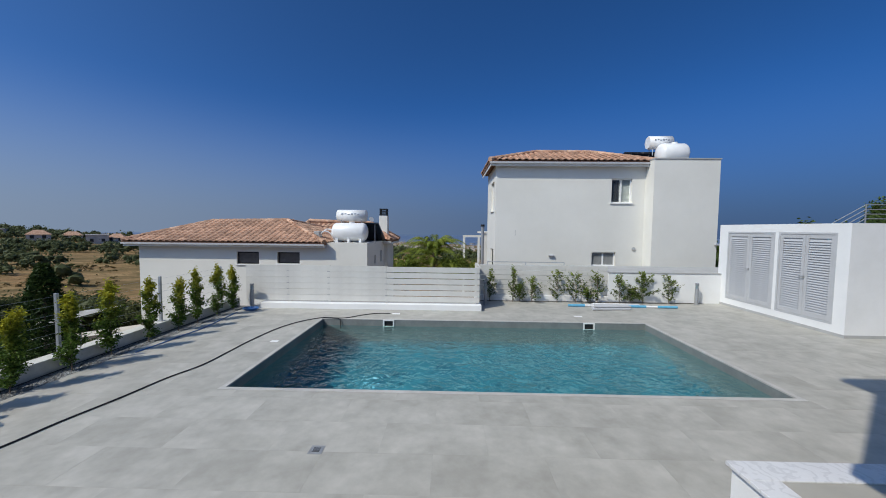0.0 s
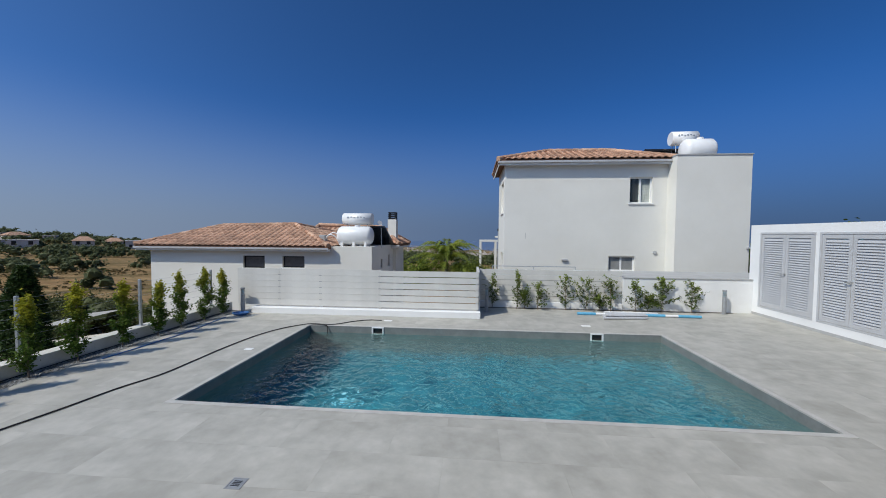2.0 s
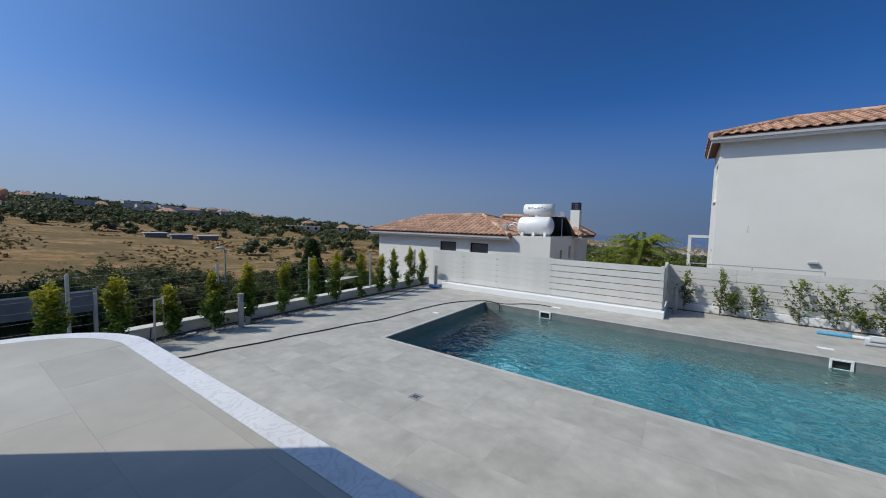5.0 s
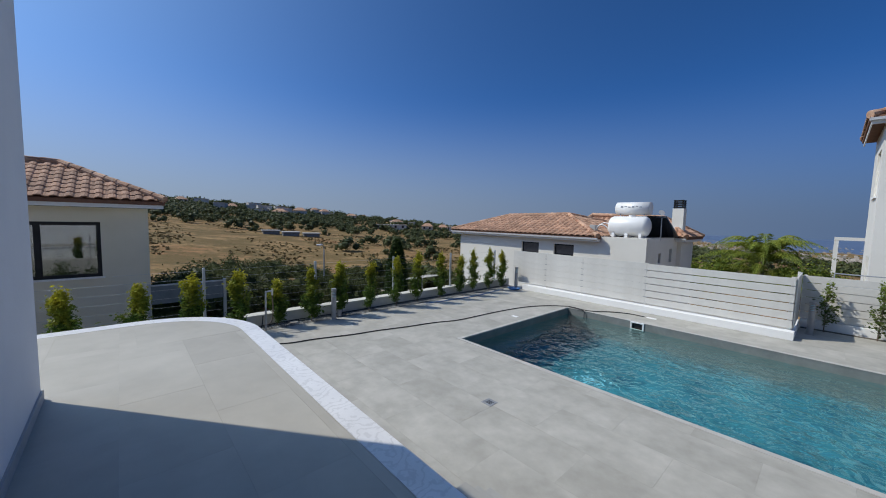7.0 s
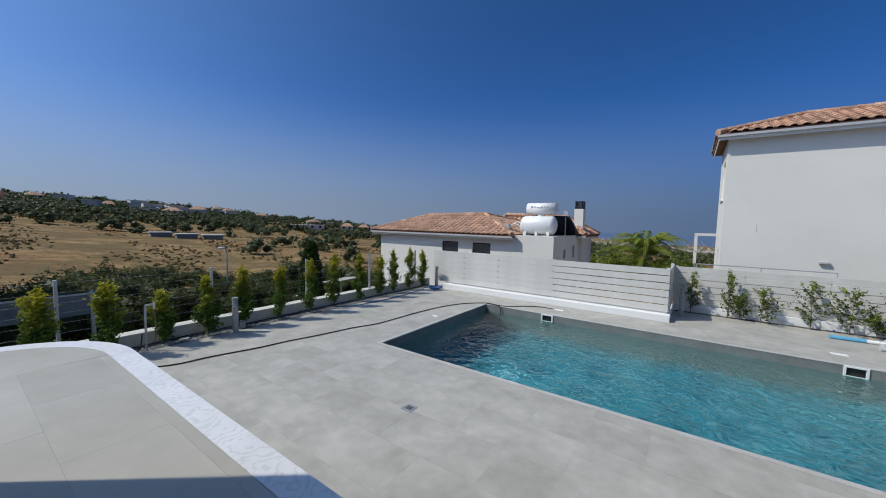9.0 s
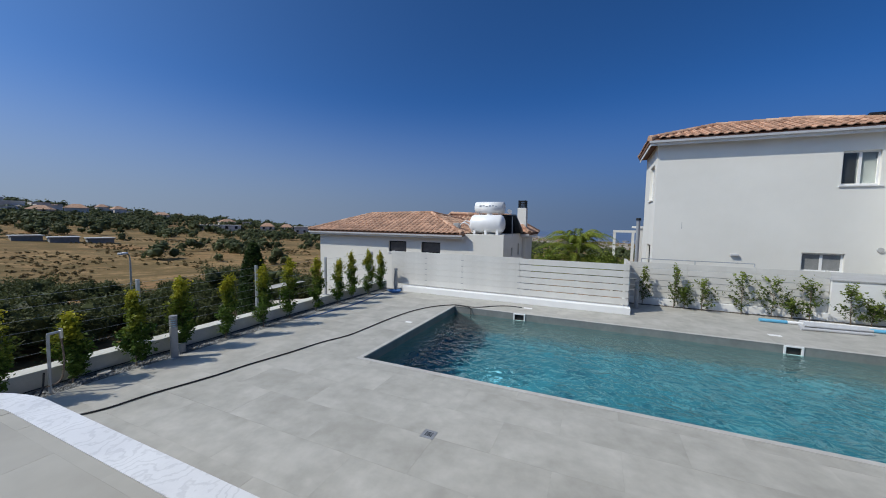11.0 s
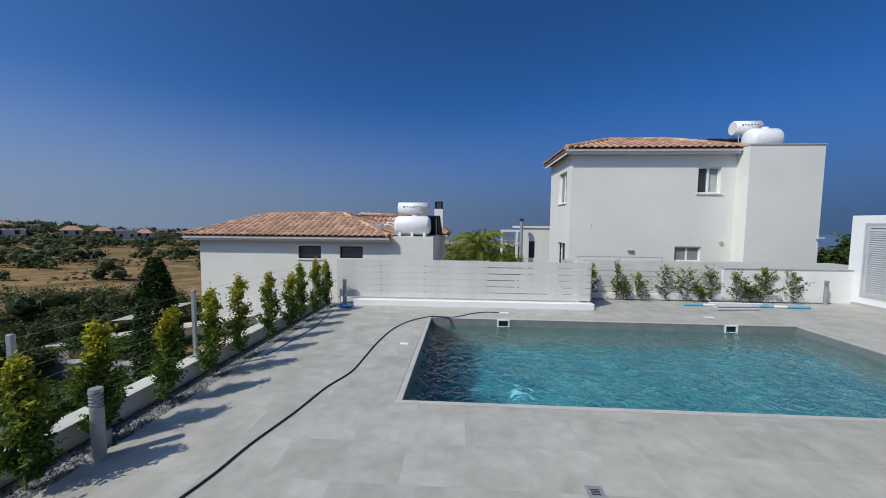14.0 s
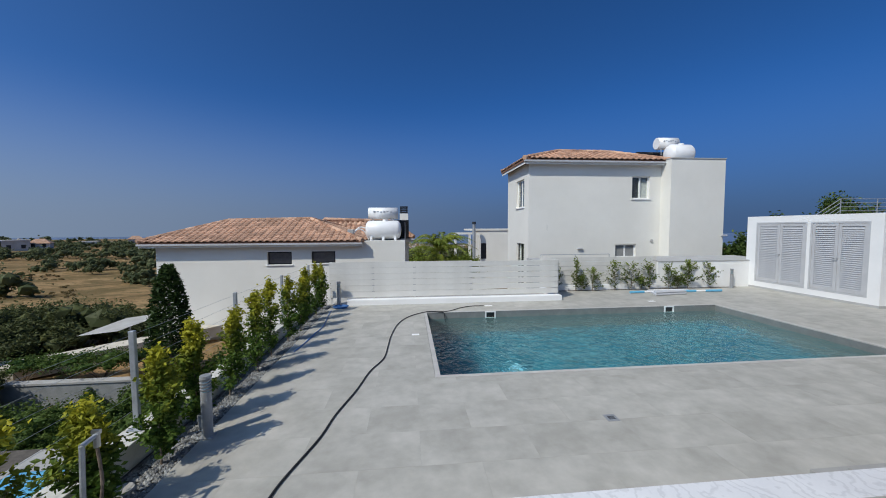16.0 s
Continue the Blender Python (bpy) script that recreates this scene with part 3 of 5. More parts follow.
# ---- kerb, gravel bed, wire fence along the garden edge ----
kerb = tagged(part("kerb_wall", boxm(-6.74, -6.48, -6.0, 10.8, -2.6, 0.23, bevel=0.008), M_KERB), "low white rendered kerb wall beside the planting bed", "kerb", kind="structure")
tagged(part("planting_bed", boxm(-6.478, -6.082, -6.0, 10.8, -2.6, -0.03), M_SOIL), "dark soil bed under the gravel", "planting bed", kind="structure")

# ---- pool house with louvred doors ----
SX, SY0, SY1 = 9.2, 8.25, 12.2
shed = thing("pool_house", "small white rendered pool house with grey louvred doors", "pool house")
sw = bmesh.new()
holed_wall(sw, "y", SY0, SY1, 0.0, 2.66, SX, SX + 0.2, [(8.53, 10.04, 0.25, 2.44), (10.14, 11.84, 0.25, 2.44)])
part("wall_west", sw, M_WHITE, shed)
part("wall_south", boxm(SX + 0.201, 13.0, SY0, SY0 + 0.2, 0.0, 2.66), M_WHITE, shed)
part("wall_north", boxm(SX + 0.201, 13.0, SY1 - 0.2, SY1, 0.0, 2.66), M_WHITE, shed)
part("roof", boxm(SX + 0.201, 13.0, SY0 + 0.201, SY1 - 0.201, 2.40, 2.60), M_SCREED, shed)
part("plinth", boxm(SX - 0.012, SX - 0.001, SY0 - 0.012, SY1, 0.0, 0.07), M_SCREED, shed, "grey skirting strip")
part("plinth", boxm(SX - 0.001, 13.0, SY0 - 0.012, SY0 - 0.001, 0.0, 0.07), M_SCREED, shed, "grey skirting strip")


def louvre_door(y0, y1):
    """A pair of louvred leaves in one frame."""
    z0, z1 = 0.25, 2.44
    fr = bmesh.new()
    for a in ((y0, y1, z1 - 0.05, z1), (y0, y1, z0, z0 + 0.05), (y0, y0 + 0.05, z0 + 0.05, z1 - 0.05), (y1 - 0.05, y1, z0 + 0.05, z1 - 0.05)):
        box(fr, SX - 0.006, SX + 0.06, a[0], a[1], a[2], a[3])
    door = part("door", fr, M_ALU, shed, "grey aluminium double louvred door")
    mid = (y0 + y1) / 2
    for a, b in ((y0 + 0.055, mid - 0.004), (mid + 0.004, y1 - 0.055)):
        leaf = bmesh.new()
        for c in ((a, b, z1 - 0.15, z1 - 0.055), (a, b, z0 + 0.055, z0 + 0.17), (a, a + 0.08, z0 + 0.17, z1 - 0.15), (b - 0.08, b, z0 + 0.17, z1 - 0.15)):
            box(leaf, SX + 0.004, SX + 0.045, *c)
        box(leaf, SX + 0.05, SX + 0.056, a, b, z0 + 0.06, z1 - 0.06)
        part("door_leaf", leaf, M_ALU, door)
        sl = bmesh.new()
        box(sl, -0.004, 0.004, a + 0.082, b - 0.082, -0.05, 0.05)
        bmesh.ops.rotate(sl, cent=(0, 0, 0), matrix=Matrix.Rotation(radians(27), 3, "Y"), verts=sl.verts)
        me = mesh_of(sl, "slat", M_ALU)
        z = z0 + 0.195
        while z < z1 - 0.18:
            ob = new("slat", me)
            ob.parent = door
            ob.location = (SX + 0.024, 0, z)
            z += 0.062
    hd = bmesh.new()
    box(hd, SX - 0.035, SX + 0.004, mid - 0.03, mid - 0.012, 1.27, 1.33)
    box(hd, SX - 0.05, SX - 0.035, mid - 0.03, mid + 0.09, 1.29, 1.31)
    part("handle", hd, M_STEEL, door, "steel lever handle")


louvre_door(8.53, 10.04)
louvre_door(10.14, 11.84)

# ---- slatted fences ----


def slat_fence(parent, along, u0, u1, c, z0, n, h, gap, joints, tight=()):
    """Boards on posts; in the tight bays the boards nearly touch, with short dark ticks at the joints."""
    cuts = [u0, *joints, u1]
    for i, (a, b) in enumerate(zip(cuts, cuts[1:])):
        me = None
        for k in range(n):
            z = z0 + k * (h + gap)
            if me is None:
                hh = h + gap - 0.003 if i in tight else h
                e = 0.0005 if i in tight else 0.002
                bm = boxm(a + e, b - e, c - 0.01, c + 0.01, 0, hh, bevel=0.002) if along == "x" else boxm(c - 0.01, c + 0.01, a + 0.002, b - 0.002, 0, h, bevel=0.002)
                me = mesh_of(bm, "board", M_FENCE)
            ob = new("board", me)
            ob.parent = parent
            ob.location = (0, 0, z)
            if i in tight and k and i + 1 < len(cuts) - 1:
                part("joint_tick", boxm(b - 0.05, b + 0.03, c - 0.0125, c - 0.0105, z - 0.012, z + 0.006), M_BOLL, parent)
    top = z0 + n * (h + gap)
    for u in [u0 + 0.05, *joints, u1 - 0.05]:
        bm = boxm(u - 0.03, u + 0.03, c + 0.012, c + 0.07, 0.02, top) if along == "x" else boxm(c - 0.07, c - 0.012, u - 0.03, u + 0.03, 0.02, top)
        part("fence_post", bm, M_FENCE, parent)


fence_a = thing("slatted_fence", "pale grey horizontal slatted fence on a white plinth", "fence")
part("plinth", boxm(-5.62, 1.02, 10.40, 10.66, 0.0, 0.17, bevel=0.006), M_WHITE, fence_a, "white rendered plinth")
slat_fence(fence_a, "x", -6.15, 0.97, 10.60, 0.215, 6, 0.158, 0.021, [-4.85, -3.6, -1.85], (0, 1, 2))
fence_b = thing("slatted_fence", "pale grey slatted fence return in shade", "fence")
part("plinth", boxm(0.90, 1.02, 10.662, 12.02, 0.0, 0.17), M_WHITE, fence_b, "white rendered plinth")
slat_fence(fence_b, "y", 10.615, 12.08, 0.985, 0.215, 6, 0.165, 0.014, [])
fence_c = thing("slatted_fence", "pale grey slatted fence on a low white wall behind the shrubs", "fence")
part("plinth", boxm(1.03, 5.44, 12.03, 12.25, 0.0, 0.20, bevel=0.006), M_WHITE, fence_c, "low white wall")
slat_fence(fence_c, "x", 1.0, 5.44, 12.12, 0.215, 6, 0.155, 0.013, [2.5, 4.0])
wall_b = tagged(part("wall_north", boxm(5.45, 9.195, 12.05, 12.28, 0.0, 1.0), M_WHITE), "low white boundary wall with grey coping", "wall", kind="structure")
part("wall_coping", boxm(5.44, 9.196, 12.03, 12.3, 1.002, 1.03), M_SCREED, wall_b)
tagged(part("garage_roof", boxm(1.3, 11.0, 12.32, 14.6, -2.4, 0.985), M_SCREED), "flat grey screed roof behind the boundary wall", "roof", kind="structure")

# ---- tiled roofs ----


def tile_mesh(name, mat, w=0.30, l=0.40):
    """One curved roof tile: raised roll, flat pan, and its thick lower lip."""
    prof = [(-w / 2, 0.012), (-w * 0.28, 0.012), (-w * 0.16, 0.042), (w * 0.05, 0.057), (w * 0.26, 0.042), (w * 0.38, 0.012), (w / 2, 0.012)]
    v = [(x, 0, z + 0.024) for x, z in prof] + [(x, l, z) for x, z in prof] + [(x, 0, z - 0.005) for x, z in prof]
    n = len(prof)
    f = [(k, k + 1, n + k + 1, n + k) for k in range(n - 1)] + [(2 * n + k, 2 * n + k + 1, k + 1, k) for k in range(n - 1)]
    me = bpy.data.meshes.new(name)
    me.from_pydata(v, [], f)
    me.materials.append(mat)
    me.update()
    return me


def roof_face(parent, corners, me, rest_mat, limit, w=0.30, l=0.34):
    """Tiles laid on the plane face whose first two corners are its eave."""
    c = [Vector(p) for p in corners]
    u = (c[1] - c[0]).normalized()
    nrm = u.cross(c[2] - c[0]).normalized()
    if nrm.z < 0:
        nrm = -nrm
    up = nrm.cross(u)
    poly = [((p - c[0]).dot(u), (p - c[0]).dot(up)) for p in c]

    def inside(a, b):
        hit = False
        for (x1, y1), (x2, y2) in zip(poly, poly[1:] + poly[:1]):
            if (y1 > b) != (y2 > b) and a < (x2 - x1) * (b - y1) / (y2 - y1) + x1:
                hit = not hit
        return hit

    rot = Matrix((u, up, nrm)).transposed().to_4x4()
    amin, amax = min(p[0] for p in poly), max(p[0] for p in poly)
    bmax = max(p[1] for p in poly)
    spots = []
    b = 0.0
    while b < bmax:
        a = amin + w / 2
        while a < amax:
            if inside(a, b + l * 0.5):
                spots.append((a, b))
            a += w
        b += l
    mv = [Vector(v.co) for v in me.vertices]
    mf = [tuple(p.vertices) for p in me.polygons]
    rv, rf = [], []
    for k, (a, b) in enumerate(spots):
        m = Matrix.Translation(c[0] + u * a + up * (b - 0.04) + nrm * random.uniform(0.0, 0.008)) @ rot
        if k < limit:
            ob = new("roof_tile", me)
            ob.parent = parent
            ob.matrix_basis = m
        else:
            base = len(rv)
            rv += [tuple(m @ p) for p in mv]
            rf += [tuple(base + i for i in q) for q in mf]
    if rv:
        ob = from_arrays("far_roof_tiles", rv, rf, rest_mat, parent)
        ob["kind"] = "stuff"


def ridge_caps(parent, lines, mat, r=0.11):
    bm = bmesh.new()
    for p, q in lines:
        p, q = Vector(p), Vector(q)
        n = max(1, int((q - p).length / 0.38))
        for k in range(n):
            a, b = p.lerp(q, k / n), p.lerp(q, (k + 1.08) / n)
            rod(bm, a, b, r * 1.08, r * 0.92, 10)
    part("ridge_tiles", bm, mat, parent)


def hip_roof(parent, x0, x1, y0, y1, ze, ridge, me, rest, under, limit):
    """Hip roof over a rectangle at eave height ze; ridge: two points. Tiles on the faces, caps on the hips."""
    a, b, c, d = (x0, y0, ze), (x1, y0, ze), (x1, y1, ze), (x0, y1, ze)
    p, q = ridge
    bm = bmesh.new()
    V = [bm.verts.new(Vector(k) - Vector((0, 0, 0.03))) for k in (a, b, c, d, p, q)]
    L = [bm.verts.new(Vector(k) - Vector((0, 0, 0.14))) for k in (a, b, c, d)]
    for f in ((0, 1, 5, 4), (1, 2, 5), (2, 3, 4, 5), (3, 0, 4)):
        bm.faces.new([V[k] for k in f])
    for k in range(4):
        bm.faces.new((L[k], L[(k + 1) % 4], V[(k + 1) % 4], V[k]))
    bm.faces.new(L[::-1])
    bmesh.ops.recalc_face_normals(bm, faces=bm.faces)
    part("roof", bm, under, parent, "terracotta tiled hip roof")
    roof_face(parent, [a, b, q, p], me, rest, limit)
    roof_face(parent, [d, a, p], me, rest, 0)
    roof_face(parent, [b, c, q], me, rest, 0)
    cap = Vector((0, 0, 0.02))
    ridge_caps(parent, [(Vector(m) + cap, Vector(n) + cap) for m, n in ((a, p), (d, p), (b, q), (c, q), (p, q))], rest)
    ft = bmesh.new()
    for u in ((x0 + 0.04, x1 - 0.04, y0 + 0.04, y0 + 0.07), (x0 + 0.04, x0 + 0.07, y0 + 0.071, y1 - 0.05), (x1 - 0.07, x1 - 0.04, y0 + 0.071, y1 - 0.05)):
        box(ft, *u, ze - 0.26, ze - 0.142)
    part("fascia", ft, M_WHITE, parent, "white eaves board")
    gt = bmesh.new()
    box(gt, x0 + 0.0, x1 - 0.0, y0 - 0.06, y0 + 0.03, ze - 0.16, ze - 0.08)
    part("gutter", gt, M_ALU, parent)


TILE_A = tile_mesh("roof_tile", M_ROOFTILE)
TILE_N = tile_mesh("roof_tile_brown", M_ROOFN)


def window(parent, along, u0, u1, z0, z1, c, inward, frame_mat, pane_mat=M_GLASS, behind=None, sill=True, mullions=1, t=0.055, inset=0.10):
    """A framed window set into an opening; inward: +1 or -1 along the other axis."""
    def bx(bm, a, b, d0, d1, e, f):
        lo, hi = sorted((c + inward * d0, c + inward * d1))
        return box(bm, a, b, lo, hi, e, f) if along == "x" else box(bm, lo, hi, a, b, e, f)
    fr = bmesh.new()
    bx(fr, u0, u1, inset, inset + 0.06, z1 - t, z1)
    bx(fr, u0, u1, inset, inset + 0.06, z0, z0 + t)
    bx(fr, u0, u0 + t, inset, inset + 0.06, z0 + t, z1 - t)
    bx(fr, u1 - t, u1, inset, inset + 0.06, z0 + t, z1 - t)
    for k in range(mullions):
        m = u0 + (u1 - u0) * (k + 1) / (mullions + 1)
        bx(fr, m - t * 0.7, m + t * 0.7, inset, inset + 0.06, z0 + t, z1 - t)
    w = part("window", fr, frame_mat, parent)
    for k in range(mullions + 1):
        a = u0 + (u1 - u0) * k / (mullions + 1) + t * 0.7
        b = u0 + (u1 - u0) * (k + 1) / (mullions + 1) - t * 0.7
        part("pane", bx(bmesh.new(), a, b, inset + 0.02, inset + 0.03, z0 + t, z1 - t), pane_mat, w).visible_shadow = pane_mat not in (M_GLASS, M_COATED)
    if behind:
        part("window_back", bx(bmesh.new(), u0, u1, inset + 0.075, inset + 0.085, z0, z1), behind, w)
    if sill:
        part("sill", bx(bmesh.new(), u0 - 0.06, u1 + 0.06, -0.05, 0.09, z0 - 0.05, z0 - 0.002), M_WHITE, w)
    return w


def water_tank(name, label, x, y, z, length, r, stand=True, rz=0.0):
    """A lying plastic tank with domed ends, a filler cap and feet."""
    t = thing(name, label, "water tank", (x, y, z), rz)
    bm = bmesh.new()
    rings = []
    prof = [(-length / 2, 0.02), (-length / 2 + 0.03, r * 0.62), (-length / 2 + 0.10, r * 0.88), (-length / 2 + 0.2, r)]
    prof += [(0.0, r)]
    prof += [(-a, b) for a, b in prof[3::-1]]
    for a, b in prof:
        rings.append([bm.verts.new((a, b * math.cos(2 * math.pi * k / 24), r + 0.06 + b * math.sin(2 * math.pi * k / 24))) for k in range(24)])
    for p, q in zip(rings, rings[1:]):
        for k in range(24):
            bm.faces.new((p[k], q[k], q[(k + 1) % 24], p[(k + 1) % 24]))
    bm.faces.new(rings[0])
    bm.faces.new(rings[-1][::-1])
    bmesh.ops.recalc_face_normals(bm, faces=bm.faces)
    part("tank_body", bm, M_TANK, t, smooth=True)
    if stand:
        for k in (-0.33, 0.0, 0.33):
            part("foot", boxm(k * length - 0.06, k * length + 0.06, -r * 0.75, r * 0.75, 0, r * 0.5), M_TANK, t)
    cp = bmesh.new()
    rod(cp, (0.1, 0, 2 * r + 0.04), (0.1, 0, 2 * r + 0.12), 0.14, seg=16)
    part("cap", cp, M_TANK, t)
    return t


def boiler(name, label, x, y, z, length, r, rz=0.0):
    """A lying hot-water cylinder on a steel stand with a bar of faded marking."""
    t = thing(name, label, "boiler", (x, y, z), rz)
    bm = bmesh.new()
    rod(bm, (-length / 2, 0, 0), (length / 2, 0, 0), r, seg=24)
    es = [e for e in bm.edges if len(e.link_faces) == 2 and max(len(f.verts) for f in e.link_faces) > 4]
    bmesh.ops.bevel(bm, geom=es, offset=0.025, segments=2, affect="EDGES")
    cyl = part("cylinder", bm, M_TANK, t, smooth=True)
    for f in cyl.data.polygons:
        f.use_smooth = len(f.vertices) <= 4
    mk = bmesh.new()
    for k in range(6):
        a = -length * 0.32 + k * length * 0.11
        for j in range(3):
            th = radians(8 + 6 * j)
            if (k + j) % 3 == 1 and j != 1:
                continue
            y0, z0 = -(r + 0.004) * math.cos(th), (r + 0.004) * math.sin(th)
            box(mk, a, a + length * 0.07, y0 - 0.004, y0 + 0.01, z0 - 0.012, z0 + 0.012)
    part("marking", mk, M_POST, t, "faded grey lettering bars")
    for k in (-0.35, 0.35):
        st = bmesh.new()
        rod(st, (k * length, -r * 0.6, -r - 0.35), (k * length, -r * 0.5, -r * 0.6), 0.02, seg=6)
        part("stand_leg", st, M_POST, t, "galvanised steel leg")
        st = bmesh.new()
        rod(st, (k * length, r * 0.6, -r - 0.35), (k * length, r * 0.5, -r * 0.6), 0.02, seg=6)
        part("stand_leg", st, M_POST, t, "galvanised steel leg")
    return t


# ---- low neighbouring house behind the fence ----
low = thing("bungalow", "white rendered neighbouring bungalow with terracotta hip roof", "house")
lw = bmesh.new()
holed_wall(lw, "x", -15.2, -6.0, -5.0, 1.55, 17.0, 17.25, [(-10.35, -9.25, 0.62, 1.22), (-8.35, -7.25, 0.66, 1.22)])
part("wall_front", lw, M_HOUSE, low)
part("wall_west", boxm(-15.2, -14.95, 17.252, 26.0, -5.0, 1.55), M_HOUSE, low)
part("wall_east", boxm(-4.0, -3.76, 21.622, 23.6, -5.0, 1.6), M_HOUSE, low)
part("wall_porch", boxm(-4.2, -3.76, 21.42, 21.62, -5.0, 1.6), M_HOUSE, low)
part("wall_back", boxm(-14.9, -8.0, 25.75, 26.0, -5.0, 1.55), M_HOUSE, low)
for a, z0 in (((-10.35, -9.25), 0.62), ((-8.35, -7.25), 0.66)):
    window(low, "x", *a, z0, 1.22, 17.0, 1, M_ALU_DARK, M_SHUTTER, None, True, 0)
hip_roof(low, -15.75, -5.92, 16.66, 26.4, 1.72, ((-13.25, 19.6, 2.72), (-9.0, 19.6, 2.80)), TILE_A, M_ROOFREST, M_UNDER, 300)
hip_roof(low, -9.6, -3.45, 20.9, 24.2, 1.75, ((-8.9, 22.4, 2.85), (-4.9, 22.4, 2.72)), TILE_A, M_ROOFREST, M_UNDER, 0)
bb = bmesh.new()
holed_wall(bb, "y", 16.985, 21.4, -5.0, 1.70, -4.2, -3.95, [(18.6, 18.95, 0.55, 1.0), (20.2, 20.6, 0.5, 1.15)])
box(bb, -6.0, -4.201, 16.985, 17.45, -5.0, 1.70)
part("flat_block", bb, M_HOUSE, low)
box_top = boxm(-5.95, -4.21, 17.46, 21.4, 1.50, 1.62)
part("flat_roof", box_top, M_SCREED, low)
for a in ((18.6, 18.95, 0.55, 1.0), (20.2, 20.6, 0.5, 1.15)):
    window(low, "y", *a, -3.95, -1, M_ALU_DARK, M_SHUTTER, None, False, 0)
ch = bmesh.new()
box(ch, -4.28, -3.78, 21.45, 21.95, 1.0, 3.18)
chim = part("chimney", ch, M_HOUSE, low)
cw = bmesh.new()
for k in range(4):
    box(cw, -4.26, -3.80, 21.47, 21.93, 3.22 + 0.11 * k, 3.28 + 0.11 * k)
for a, b in ((-4.24, 21.49), (-3.88, 21.49), (-4.24, 21.85), (-3.88, 21.85)):
    box(cw, a, a + 0.06, b, b + 0.06, 3.181, 3.62)
part("cowl", cw, M_ALU_DARK, chim, "black slatted chimney cowl")
water_tank("water_tank", "white plastic water tank on a flat roof", -5.02, 17.85, 1.70, 1.78, 0.46)
boiler("boiler", "white hot water cylinder above a roof tank", -5.05, 18.35, 3.06, 1.5, 0.30)
pn = thing("solar_panel", "black glass solar collector sloping on a flat roof", "solar panel")
sp = bmesh.new()
box(sp, -1.0, 1.0, -1.2, 1.2, -0.04, 0.04)
ob = part("collector", sp, M_PANEL, pn)
ob.matrix_basis = pose(-4.75, 19.75, 2.2, -24, 0, 0)
for k in (-0.8, 0.8):
    part("strut", rod(bmesh.new(), (-4.75 + k, 18.75, 1.60), (-4.75 + k, 18.72, 2.62), 0.025, seg=6), M_POST, pn)
dsh = thing("satellite_dish", "small pale satellite dish on a short arm", "satellite dish", (-4.7, 21.2, 2.85))
dbm = bmesh.new()
bmesh.ops.create_cone(dbm, cap_ends=True, segments=18, radius1=0.03, radius2=0.15, depth=0.06, matrix=pose(0, 0, 0.1, 60, 0, 40))
rod(dbm, (0, 0, -1.3), (0, 0, 0.1), 0.02, seg=6)
part("dish", dbm, M_ALU, dsh)
ac = thing("roof_duct", "pale bent pipes on the tiled roof", "pipe")
tb = bmesh.new()
tube(tb, [(-6.5, 17.6, 2.0), (-6.25, 17.55, 2.25), (-5.95, 17.6, 2.15), (-5.75, 17.7, 1.75)], 0.03)
tube(tb, [(-6.5, 17.8, 2.1), (-6.2, 17.8, 2.35), (-5.85, 17.8, 2.3), (-5.7, 17.85, 2.35)], 0.025)
part("pipe", tb, M_TANK, ac, smooth=True)
part("pipe_box", boxm(-6.75, -6.45, 17.5, 17.85, 1.95, 2.25, bevel=0.02), M_SCREED, ac)

# ---- tall neighbouring house ----
tall = thing("two_storey_house", "white rendered two-storey house with terracotta hip roof and square tower", "house")
W_UP, W_LOW = (7.63, 8.58, 3.74, 4.88), (6.8, 7.92, 0.74, 1.40)
tw = bmesh.new()
holed_wall(tw, "x", 2.2, 9.3, -5.0, 5.5, 17.0, 17.25, [W_UP, W_LOW])
part("wall_front", tw, M_HOUSE, tall)
tv = bmesh.new()
holed_wall(tv, "y", 17.252, 20.7, -5.0, 5.5, 2.2, 2.45, [(17.7, 19.0, 3.35, 4.8), (17.65, 18.9, -0.8, 1.45)])
part("wall_west", tv, M_HOUSE, tall)
part("wall_back", boxm(2.46, 9.3, 20.45, 20.7, -5.0, 5.5), M_HOUSE, tall)
part("tower", boxm(9.2, 12.12, 16.3, 20.2, -5.0, 5.66), M_HOUSE, tall)
part("tower_coping", boxm(9.18, 12.15, 16.27, 20.23, 5.662, 5.71), M_SCREED, tall)
hip_roof(tall, 1.86, 9.55, 16.7, 20.95, 5.66, ((4.45, 18.85, 6.46), (7.3, 18.85, 6.46)), TILE_A, M_ROOFREST, M_UNDER, 260)
w = window(tall, "x", *W_UP, 17.0, 1, M_WHITE, M_GLASS, M_CURTAIN, True, 1)
part("window_leaf", boxm(7.68, 8.02, 17.135, 17.165, 3.8, 4.82), M_DARK, w, "open dark window half")
window(tall, "x", *W_LOW, 17.0, 1, M_WHITE, M_WALLGREY, M_DARK, False, 1)
window(tall, "y", 17.7, 19.0, 3.35, 4.8, 2.2, 1, M_WHITE, M_GLASS, M_DARK, True, 1)
window(tall, "y", 17.65, 18.9, -0.8, 1.45, 2.2, 1, M_ALU_DARK, M_GLASS, M_CURTAIN, False, 1)
for x, z, wd in ((4.75, 1.12, 0.26), (12.0, 1.75, 0.3)):
    wlt = bmesh.new()
    yy = 16.99 if x < 9 else 16.29
    box(wlt, x, x + wd, yy - 0.09, yy, z + 0.05, z + 0.14, bevel=0.02)
    part("wall_lamp", wlt, M_ALU, tall, "grey outdoor wall lamp")
vent = bmesh.new()
rod(vent, (8.75, 16.99, 1.58), (8.75, 16.95, 1.58), 0.08, seg=14)
